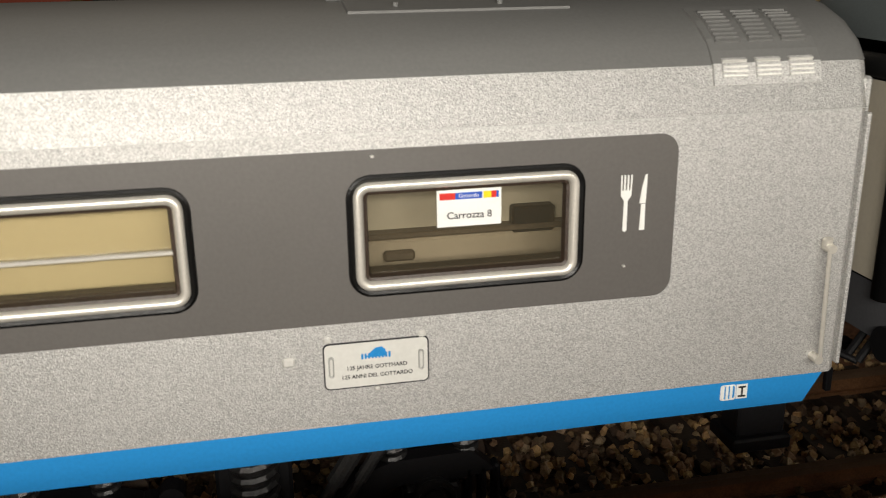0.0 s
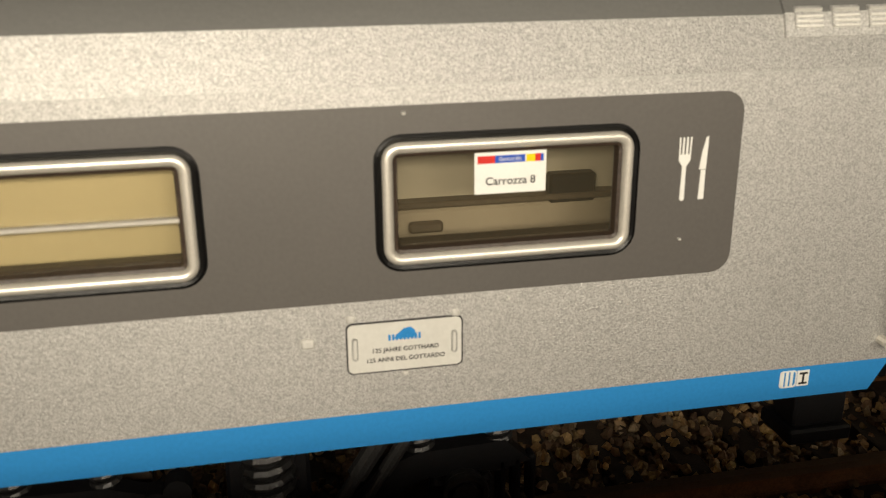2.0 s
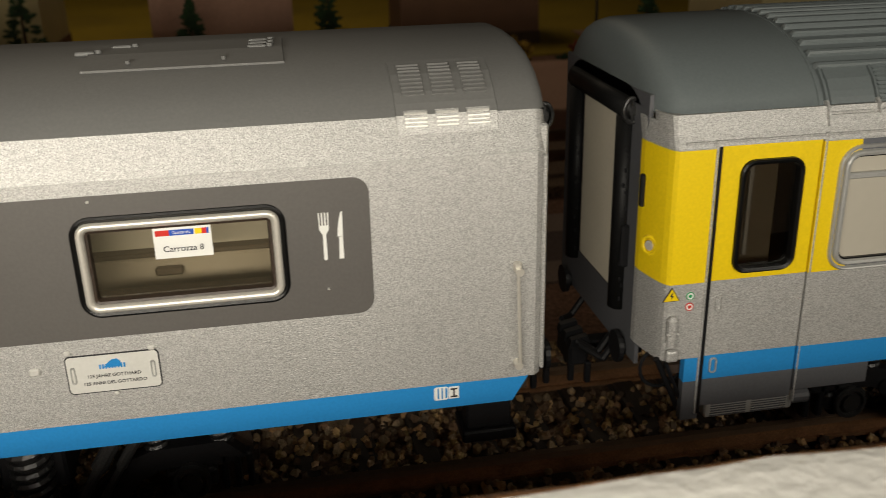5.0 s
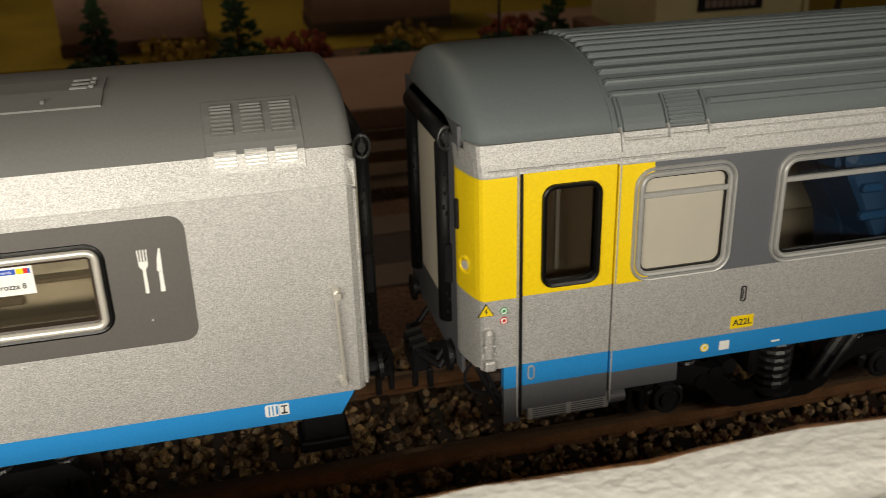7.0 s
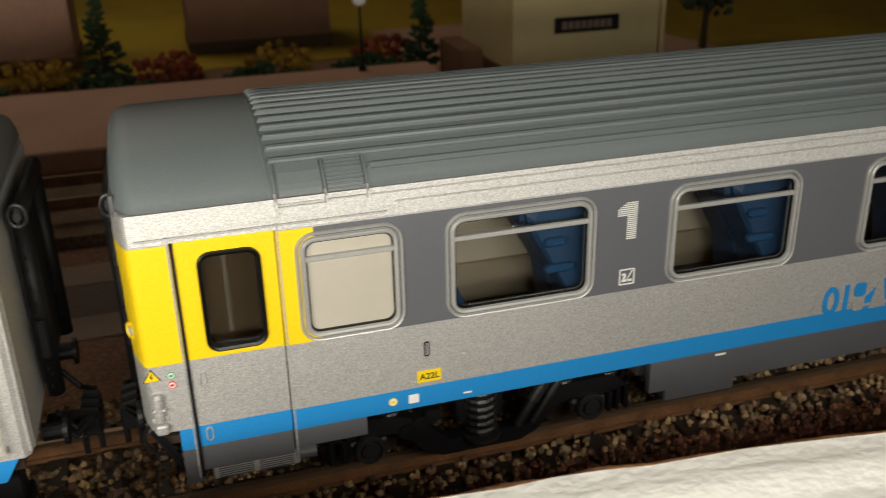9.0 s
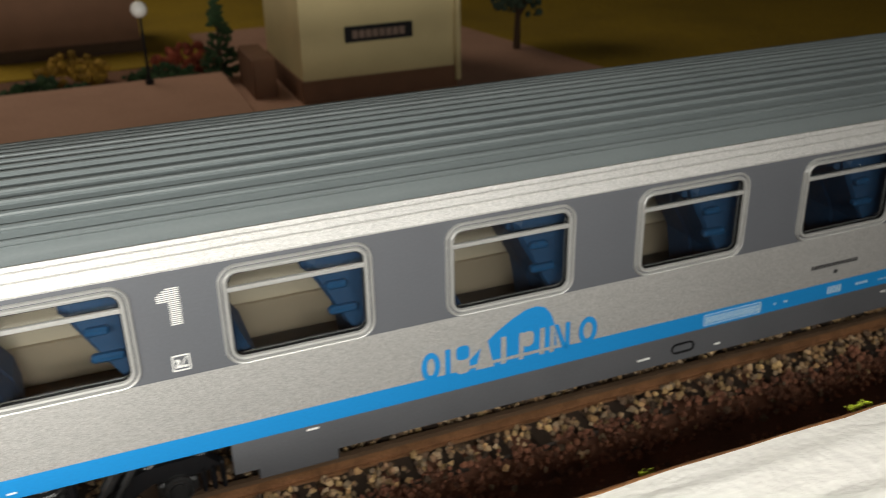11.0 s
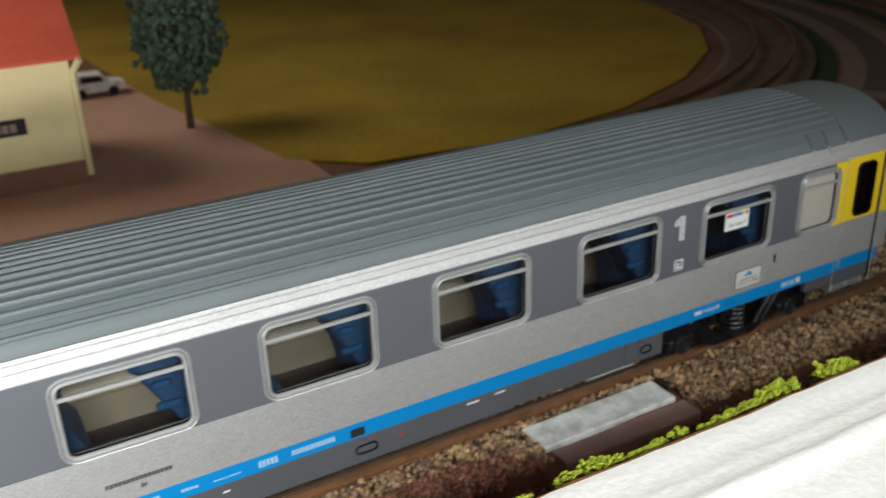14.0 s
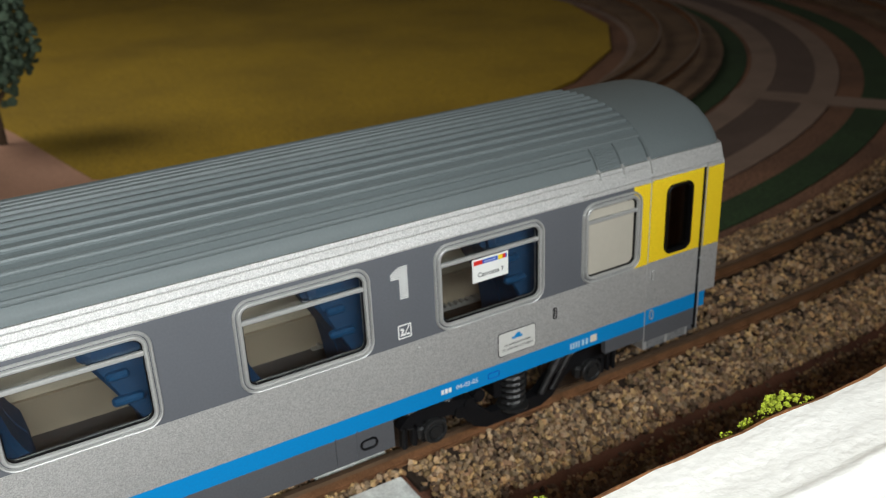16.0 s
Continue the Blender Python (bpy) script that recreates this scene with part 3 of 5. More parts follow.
for k in range(10):
    xc = W0 - (PITCH - WW) / 2 + PITCH * k
    if k in (0, 9):
        bm = bmesh.new()
        box(bm, xc - 0.05, xc + 0.05, 0.12, 2.2, 1.58, 4.0)
        part("partition", bm, CREAM, coach)
    for s in (-1, 1):
        if (k == 0 and s < 0) or (k == 9 and s > 0):
            continue
        bm = bmesh.new()
        if s < 0:
            cross = [(0.05, 1.62), (0.50, 1.66), (0.56, 2.10), (0.62, 2.40), (0.70, 2.55), (0.82, 2.75), (0.97, 3.02), (1.10, 3.25), (1.15, 3.44), (1.08, 3.60), (0.92, 3.70), (0.05, 3.72)]
        else:
            cross = [(0.05, 1.62), (0.88, 1.66), (0.90, 2.10), (0.86, 2.36), (0.76, 2.52), (0.68, 2.72), (0.62, 3.00), (0.58, 3.24), (0.56, 3.44), (0.50, 3.58), (0.40, 3.66), (0.05, 3.68)]
        rows = [[bm.verts.new((xc + t_side * (u * (0.92 if e else 1.0)), y, z - (0.05 if e and z > 2.0 else 0))) for u, z in cross] for t_side in (s,) for y, e in ((0.30, 1), (0.36, 0), (0.90, 0), (0.93, 1), (0.96, 0), (1.50, 0), (1.56, 1))]
        for a, b in zip(rows, rows[1:]):
            for i in range(len(a)):
                bm.faces.new((a[i], a[(i + 1) % len(a)], b[(i + 1) % len(a)], b[i]))
        bm.faces.new(rows[0])
        bm.faces.new(rows[-1])
        seat = part("seat", bm, SEATBLUE, coach)
        back = -0.10 if s < 0 else 0.26
        head = 0.92 if s < 0 else 0.40
        for ua, ub, za, zb in ((0.48 - back, 0.84 - back, 2.73, 2.83), (0.60 - back, 0.86 - back, 3.06, 3.16)):
            bm = bmesh.new()
            box(bm, min(xc + s * ua, xc + s * ub), max(xc + s * ua, xc + s * ub), 0.21, 0.33, za, zb, 0.03)
            part("armrest", bm, PADBLUE, seat)
        for ya in (0.42, 1.02):
            bm = bmesh.new()
            box(bm, min(xc + s * head, xc + s * (head + 0.26)), max(xc + s * head, xc + s * (head + 0.26)), ya, ya + 0.42, 3.24, 3.56, 0.06)
            part("headrest", bm, SEATBLUE, seat)


# lettering, symbols and small fittings on the side
def numeral_one(x, z):
    for k in range(19):
        zz = z + 0.024 * k
        left = -0.035
        if 0.27 < zz - z < 0.37:
            left = -0.155
        elif zz - z >= 0.37:
            left = -0.155 + 1.5 * (zz - z - 0.365)
        bm = bmesh.new()
        box(bm, x + left, x + 0.086, -0.006, 0.004, zz, zz + 0.0118)
        part("numeral_stripe", bm, WHITE, coach)


def pictogram(x, z):
    bm = plate(bmesh.new(), rounded(x - 0.095, x + 0.10, z - 0.10, z + 0.10, 0.015, 2), [rounded(x - 0.08, x + 0.085, z - 0.085, z + 0.085, 0.01, 2)], -0.006, 0.01)
    part("pictogram_border", bm, WHITE, coach)
    bm = plate(bmesh.new(), [(x - 0.065, z - 0.06), (x + 0.01, z - 0.06), (x + 0.01, z - 0.035), (x - 0.03, z - 0.03), (x - 0.005, z + 0.02), (x - 0.02, z + 0.045), (x - 0.06, z + 0.045), (x - 0.06, z + 0.02), (x - 0.035, z + 0.015)], [], -0.006, 0.010)
    part("pictogram_seat", bm, WHITE, coach)
    bm = plate(bmesh.new(), [(x + 0.0, z - 0.03), (x + 0.012, z - 0.03), (x + 0.075, z + 0.07), (x + 0.06, z + 0.07)], [], -0.006, 0.010)
    part("pictogram_stroke", bm, WHITE, coach)
    bm = bmesh.new()
    box(bm, x + 0.02, x + 0.07, -0.006, 0.004, z - 0.06, z - 0.035)
    part("pictogram_foot", bm, WHITE, coach)


numeral_one(4.99, 3.14)
pictogram(4.99, 2.665)
numeral_one(23.70, 3.14)
pictogram(23.70, 2.675)


def window_label(parent, x0, x1, z0, z1, y, text):
    bm = bmesh.new()
    box(bm, x0, x1, y, y + 0.008, z0, z1)
    lab = part("route_label", bm, WHITE, parent, "white paper route label with coloured strip")
    w, h = x1 - x0, z1 - z0
    for a, b, m in ((0.04, 0.28, REDP), (0.28, 0.70, BLUEP), (0.72, 0.84, YELLOW), (0.84, 0.92, REDP), (0.92, 0.96, BLUEP)):
        bm = bmesh.new()
        box(bm, x0 + a * w, x0 + b * w, y - 0.004, y + 0.002, z1 - 0.26 * h, z1 - 0.08 * h)
        part("label_strip", bm, m, lab)
    words("label_word", "Gottardo", 0.10 * h, x0 + 0.49 * w, z1 - 0.21 * h, y - 0.006, WHITE, lab)
    words("label_word", text, 0.19 * h, x0 + 0.5 * w, z0 + 0.22 * h, y - 0.006, PRINTBLACK, lab, bold=0.01)


window_label(coach, 24.77, 25.345, 3.03, 3.37, 0.022, "Carrozza 7")


def anniversary_plate(parent, x0, x1, z0, z1, y, slots=False):
    bm = plate(bmesh.new(), rounded(x0, x1, z0, z1, 0.035, 4), [], y - 0.012, 0.014)
    pl = part("anniversary_plate", bm, PLATEWHITE, parent, "white enamel plate with small black words")
    w, h, xm = x1 - x0, z1 - z0, (x0 + x1) / 2
    bm = plate(bmesh.new(), rounded(x0 - 0.010, x1 + 0.010, z0 - 0.010, z1 + 0.010, 0.042, 4), [rounded(x0, x1, z0, z1, 0.035, 4)], y - 0.01, 0.012)
    part("plate_rim", bm, PRINTBLACK, pl)
    words("plate_word", "125 JAHRE GOTTHARD", 0.088 * h, xm, z0 + 0.40 * h, y - 0.016, PRINTBLACK, pl, bold=0.018)
    words("plate_word", "125 ANNI DEL GOTTARDO", 0.088 * h, xm, z0 + 0.20 * h, y - 0.016, PRINTBLACK, pl, bold=0.018)
    for k in range(9):
        bm = bmesh.new()
        xa = xm + (k - 4.5) * 0.033 * w
        box(bm, xa, xa + 0.02 * w, y - 0.018, y - 0.01, z0 + 0.63 * h, z0 + 0.75 * h)
        part("emblem_bar", bm, BLUE, pl)
    dome = [(xm - 0.10 * w, z0 + 0.66 * h), (xm + 0.08 * w, z0 + 0.66 * h), (xm + 0.09 * w, z0 + 0.80 * h), (xm + 0.05 * w, z0 + 0.88 * h), (xm - 0.01 * w, z0 + 0.86 * h), (xm - 0.06 * w, z0 + 0.77 * h)]
    part("emblem_wave", plate(bmesh.new(), dome, [], y - 0.016, 0.006), BLUE, pl)
    if slots:
        for xa in (x0 + 0.035, x1 - 0.06):
            bm = ring(bmesh.new(), xa, xa + 0.022, z0 + 0.1, z1 - 0.1, 0.01, [(0.010, y - 0.012), (0.008, y - 0.026), (0.0, y - 0.024), (0.0, y - 0.01)], 3)
            part("slot_rim", bm, FRAME, pl)


anniversary_plate(coach, 25.15, 25.775, 1.80, 2.15, 0.0)
bm = bmesh.new()
box(bm, 24.99, 25.16, -0.010, 0.002, 2.20, 2.215)
box(bm, 24.99, 25.005, -0.010, 0.002, 1.80, 2.20)
part("plate_outline", bm, SILVER, coach)

# side emblem: a wave with plain shapes before it
wave = [(8.36, 1.74), (9.70, 1.74), (9.66, 2.08), (9.60, 2.24), (9.52, 2.34), (9.40, 2.385), (9.25, 2.37), (9.05, 2.28), (8.80, 2.12), (8.58, 1.93)]
part("emblem_wave", plate(bmesh.new(), wave, [], -0.005, 0.008), BLUE, coach, "sky blue wave-shaped emblem")


def ellipse(x0, x1, z0, z1, n=24):
    return [((x0 + x1) / 2 + (x1 - x0) / 2 * math.cos(2 * math.pi * k / n), (z0 + z1) / 2 + (z1 - z0) / 2 * math.sin(2 * math.pi * k / n)) for k in range(n)]


# plain rings, bars and wedges stand where the emblem's characters are
for x0, x1, mat in ((7.80, 8.05, BLUE), (10.03, 10.31, BLUE)):
    part("emblem_ring", plate(bmesh.new(), ellipse(x0, x1, 1.65, 2.06), [ellipse(x0 + 0.07, x1 - 0.07, 1.73, 1.98)], -0.010, 0.008), mat, coach)
for x0, x1, mat in ((8.12, 8.19, BLUE), (8.89, 8.965, SILVER), (9.15, 9.215, SILVER), (9.45, 9.52, SILVER), (9.60, 9.665, SILVER), (9.83, 9.895, BLUE)):
    part("emblem_bar", plate(bmesh.new(), rounded(x0, x1, 1.655, 2.05, 0.01, 2), [], -0.010, 0.008), mat, coach)
part("emblem_block", plate(bmesh.new(), rounded(9.19, 9.36, 1.83, 2.05, 0.07, 4), [], -0.011, 0.008), SILVER, coach)
part("emblem_wedge", plate(bmesh.new(), [(8.54, 1.655), (8.79, 1.655), (8.70, 2.05), (8.63, 2.05)], [], -0.010, 0.008), SILVER, coach)
part("emblem_wedge", plate(bmesh.new(), [(9.66, 2.05), (9.72, 2.05), (9.86, 1.655), (9.80, 1.655)], [], -0.010, 0.008), BLUE, coach)
for z0, z1, mat in ((1.655, 1.855, SILVER), (1.855, 2.055, BLUE)):
    part("emblem_block", plate(bmesh.new(), rounded(8.27, 8.45, z0, z1, 0.06, 4), [], -0.0105 if mat is BLUE else -0.012, 0.008), mat, coach)

bm = bmesh.new()
box(bm, 2.45, 2.73, -0.006, 0.004, 1.745, 1.895, 0.002)
part("code_plate", bm, YELLOW, coach, "small yellow code plate")
words("code", "A22L", 0.074, 2.59, 1.785, -0.010, PRINTBLACK, coach, bold=0.015)
for x, z in ((2.57, 2.165), (26.13, 2.19)):
    bm = ring(bmesh.new(), x - 0.022, x + 0.022, z - 0.08, z + 0.08, 0.008, [(0.012, 0.001), (0.010, -0.010), (0.0, -0.010), (0.0, 0.002)], 2)
    fr = part("label_holder", bm, BLACK, coach)
    bars("label_mark", x - 0.010, x + 0.010, z - 0.06, z + 0.06, 0.0, PRINTBLACK, fr, n=1)
for x, z, m, r in ((2.16, 1.56, YELLOW, 0.05), (-0.15, 2.36, GREENP, 0.042), (-0.15, 2.25, REDP, 0.042)):
    bm = bmesh.new()
    rod(bm, (x, -0.008, z), (x, 0.003, z), r, 16)
    ob = part("round_mark", bm, m, coach)
    bm = bmesh.new()
    torus(bm, (x, -0.008, z), (0, 1, 0), r * 0.62, 0.008, 14, 5)
    part("mark_ring", bm, WHITE, ob)
for x0, x1, z0, z1, m in ((2.34, 2.46, 1.50, 1.61, WHITE), (2.99, 3.09, 1.50, 1.52, WHITE), (26.80, 26.92, 1.50, 1.61, CREAM), (17.37, 17.60, 1.46, 1.60, PRINTBLACK)):
    bm = bmesh.new()
    box(bm, x0, x1, -0.006, 0.004, z0, z1)
    part("square_mark", bm, m, coach)
for x0, x1, z0, z1, n in ((12.10, 13.08, 1.53, 1.66, 22), (13.30, 13.36, 1.57, 1.62, 1), (13.48, 13.56, 1.57, 1.62, 2), (14.30, 14.57, 1.53, 1.67, 5), (14.85, 15.1, 1.57, 1.63, 4),
                         (15.3, 15.7, 1.56, 1.60, 8), (15.95, 16.25, 1.53, 1.66, 5), (16.45, 17.13, 1.55, 1.65, 14), (26.42, 26.62, 1.53, 1.65, 4), (26.64, 26.78, 1.53, 1.65, 2)):
    bars("stencil_mark", x0, x1, z0 - 0.035, z1 - 0.055, -0.002, PALEPRINT, coach, n=n, fill=0.6)
bm = ring(bmesh.new(), 12.07, 13.05, 1.475, 1.635, 0.006, [(0.008, -0.002), (0.007, -0.007), (-0.004, -0.007), (-0.004, 0.0)], 2)
part("stencil_frame", bm, PALEPRINT, coach)
words("stencil_date", "04-02-05", 0.07, 24.62, 1.53, -0.004, WHITE, coach)
bars("stencil_mark", 24.20, 24.38, 1.53, 1.60, -0.002, WHITE, coach, n=3)
bars("stencil_mark", 13.92, 14.80, 1.96, 2.02, -0.002, PRINTBLACK, coach, n=16)
bars("stencil_mark", 14.36, 14.44, 1.83, 1.89, -0.002, PRINTBLACK, coach, n=2)
bm = ring(bmesh.new(), 24.97, 25.15, 1.51, 1.59, 0.01, [(0.008, -0.002), (0.006, -0.008), (0.0, -0.008), (0, 0)], 2)
part("stencil_frame", bm, BLUEP, coach)
# warning triangle and tail lamp bracket at the corner
bm = plate(bmesh.new(), [(-0.428, 2.325), (-0.252, 2.325), (-0.34, 2.468)], [], -0.012, 0.010)
tri = part("warning_triangle", bm, PRINTBLACK, coach, "small yellow high-voltage triangle")
part("triangle_face", plate(bmesh.new(), [(-0.415, 2.332), (-0.265, 2.332), (-0.34, 2.455)], [], -0.018, 0.010), YELLOW, tri)
part("triangle_bolt", plate(bmesh.new(), [(-0.345, 2.35), (-0.325, 2.385), (-0.34, 2.385), (-0.328, 2.43), (-0.36, 2.385), (-0.345, 2.38)], [], -0.022, 0.008), PRINTBLACK, tri)
bm = bmesh.new()
rod(bm, (-0.315, -0.02, 1.86), (-0.315, -0.02, 2.14), 0.058, 14)
rod(bm, (-0.315, -0.02, 2.14), (-0.315, -0.02, 2.175), 0.058, 14, 0.03)
box(bm, -0.385, -0.245, -0.07, 0.0, 1.98, 2.01, 0.012)
box(bm, -0.375, -0.245, -0.075, 0.0, 1.70, 1.83, 0.03, 0, 2)
box(bm, -0.40, -0.23, -0.03, 0.0, 1.84, 1.90, 0.012)
part("corner_box", bm, SILVER, coach)
for x, z in ((3.0, 2.02), (23.9, 2.36), (28.98, 2.3), (28.98, 2.0), (1.9, 2.05)):
    bm = bmesh.new()
    box(bm, x - 0.02, x + 0.02, -0.014, 0.004, z - 0.02, z + 0.02, 0.006)
    part("stud", bm, SILVER, coach)
# underframe details on the skirt
for x0, x1 in ((11.56, 11.94), (17.43, 17.80), (22.95, 23.2)):
    bm = ring(bmesh.new(), x0 + 0.04, x1 - 0.04, 1.16, 1.24, 0.035, [(0.045, 0.0), (0.04, -0.018), (0.015, -0.012), (0.0, 0.03)], 4)
    part("lifting_eye", bm, BLACK, coach)
for x0, x1, z in ((6.3, 6.45, 1.38), (11.0, 11.2, 1.16), (12.3, 12.4, 1.12), (15.4, 15.5, 1.3), (19.38, 19.6, 1.345), (19.9, 20.1, 1.36), (18.15, 18.22, 1.22)):
    bm = bmesh.new()
    box(bm, x0, x1, -0.008, 0.004, z - 0.012, z + 0.012)
    part("skirt_mark", bm, REDP if x0 == 18.15 else WHITE, coach)
bm = bmesh.new()
box(bm, 5.70, 6.71, 0.12, 3.0, 0.74, 0.97, 0.02)
box(bm, 9.5, 14.5, 0.35, 2.9, 0.75, 1.45, 0.03)
box(bm, 16.0, 20.5, 0.3, 3.0, 0.70, 1.45, 0.03)
box(bm, 5.5, 23.4, 0.5, 2.8, 0.95, 1.62)
part("underframe", bm, SKIRT, coach)
bm = bmesh.new()
for x in (22.6, 22.9):
    box(bm, x, x + 0.02, -0.012, 0.01, 1.02, 1.45)
part("skirt_rib", bm, SKIRT, coach)


# bogies
def coil(bm, foot, R, r, h, turns, k=6):
    n = turns * 12
    rings = []
    for i in range(n + 1):
        a = 2 * math.pi * i / 12
        d = Vector((math.cos(a), math.sin(a), 0))
        c = Vector(foot) + Vector((0, 0, h * i / n))
        rings.append([bm.verts.new(c + d * (R + r * math.cos(2 * math.pi * j / k)) + Vector((0, 0, r * math.sin(2 * math.pi * j / k)))) for j in range(k)])
    for a, b in zip(rings, rings[1:]):
        for j in range(k):
            bm.faces.new((a[j], b[j], b[(j + 1) % k], a[(j + 1) % k]))
    bm.faces.new(rings[0])
    bm.faces.new(rings[-1])


def bogie(cx, parent, tint=BLACK):
    frame_bm = bmesh.new()
    pts = [(-1.95, 0.95), (-1.75, 1.14), (-1.1, 1.12), (-0.80, 1.02), (-0.62, 0.84), (-0.42, 0.66), (0.42, 0.66), (0.62, 0.84), (0.80, 1.02), (1.1, 1.12), (1.75, 1.14), (1.95, 0.95),
           (1.75, 0.90), (1.15, 0.90), (0.95, 0.80), (0.72, 0.54), (0.50, 0.44), (-0.50, 0.44), (-0.72, 0.54), (-0.95, 0.80), (-1.15, 0.90), (-1.75, 0.90)]
    plate(frame_bm, [(cx + x, z) for x, z in pts], [], 0.36, 0.16)
    plate(frame_bm, [(cx + x, z) for x, z in pts], [], 2.76, 0.14)
    box(frame_bm, cx - 0.3, cx + 0.3, 0.42, 2.9, 0.8, 1.3, 0.03)
    bog = part("bogie", frame_bm, tint, parent)
    for dx in (-1.42, 1.42):
        bm = bmesh.new()
        for y in (0.85, 2.40):
            rod(bm, (cx + dx, y, 0.78), (cx + dx, y + 0.14, 0.78), 0.53, 28)
            rod(bm, (cx + dx, y - 0.03, 0.78), (cx + dx, y + 0.03, 0.78), 0.57, 28)
        rod(bm, (cx + dx, 0.6, 0.78), (cx + dx, 2.75, 0.78), 0.09, 10)
        part("wheelset", bm, BROWNDARK, bog)
        bm = bmesh.new()
        rod(bm, (cx + dx, 0.28, 0.78), (cx + dx, 0.5, 0.78), 0.17, 14)
        rod(bm, (cx + dx, 0.24, 0.78), (cx + dx, 0.3, 0.78), 0.10, 12)
        box(bm, cx + dx - 0.24, cx + dx + 0.24, 0.34, 0.5, 0.66, 0.86, 0.03)
        torus(bm, (cx + dx, 0.27, 0.78), (0, 1, 0), 0.16, 0.03, 20, 6)
        part("axle_box", bm, RIMGREY, bog)
        for ex in (-0.30, 0.30):
            bm = bmesh.new()
            coil(bm, (cx + dx + ex, 0.48, 0.84), 0.09, 0.03, 0.38, 5)
            part("axle_spring", bm, RIMGREY, bog)
    bm = bmesh.new()
    rod(bm, (cx, 0.40, 0.64), (cx, 0.40, 1.38), 0.13, 16)
    coil(bm, (cx, 0.40, 0.68), 0.165, 0.038, 0.62, 6)
    rod(bm, (cx, 0.40, 0.62), (cx, 0.40, 0.67), 0.24, 20)
    part("bolster_spring", bm, RIMGREY, bog)
    for dx, r in ((0.42, 0.05), (0.62, 0.035)):
        bm = bmesh.new()
        rod(bm, (cx + dx, 0.26, 0.74), (cx + dx + 0.42, 0.24, 1.42), r, 10)
        rod(bm, (cx + dx + 0.20, 0.25, 1.07), (cx + dx + 0.42, 0.24, 1.42), r * 1.5, 10)
        part("damper", bm, RIMGREY, bog)
    for k in range(3):
        bm = bmesh.new()
        rod(bm, (cx - 0.95 + 0.16 * k, 0.33, 0.88 + 0.08 * k), (cx - 0.95 + 0.16 * k, 0.5, 0.88 + 0.08 * k), 0.10, 12)
        part("brake_cylinder", bm, tint, bog)
        for x0, w in ((cx - 1.9 + 0.16 * k, 0.08), (cx + 1.7 + 0.12 * k, 0.06)):
            bm = bmesh.new()
            box(bm, x0, x0 + w, 0.36, 0.5, 0.58, 0.98, 0.02)
            part("brake_hanger", bm, tint, bog)
    return bog


bogie(3.34, coach)
bogie(25.66, coach)


# gangway tubes, buffers and couplings at an end
def oval_tube(a, b, rx, rz, n=18):
    """A tube of oval section, flat in x."""
    bm = rod(bmesh.new(), a, b, rz, n)
    c = (a[0] + b[0]) / 2
    for v in bm.verts:
        v.co.x = c + (v.co.x - c) * rx / rz
    return bm


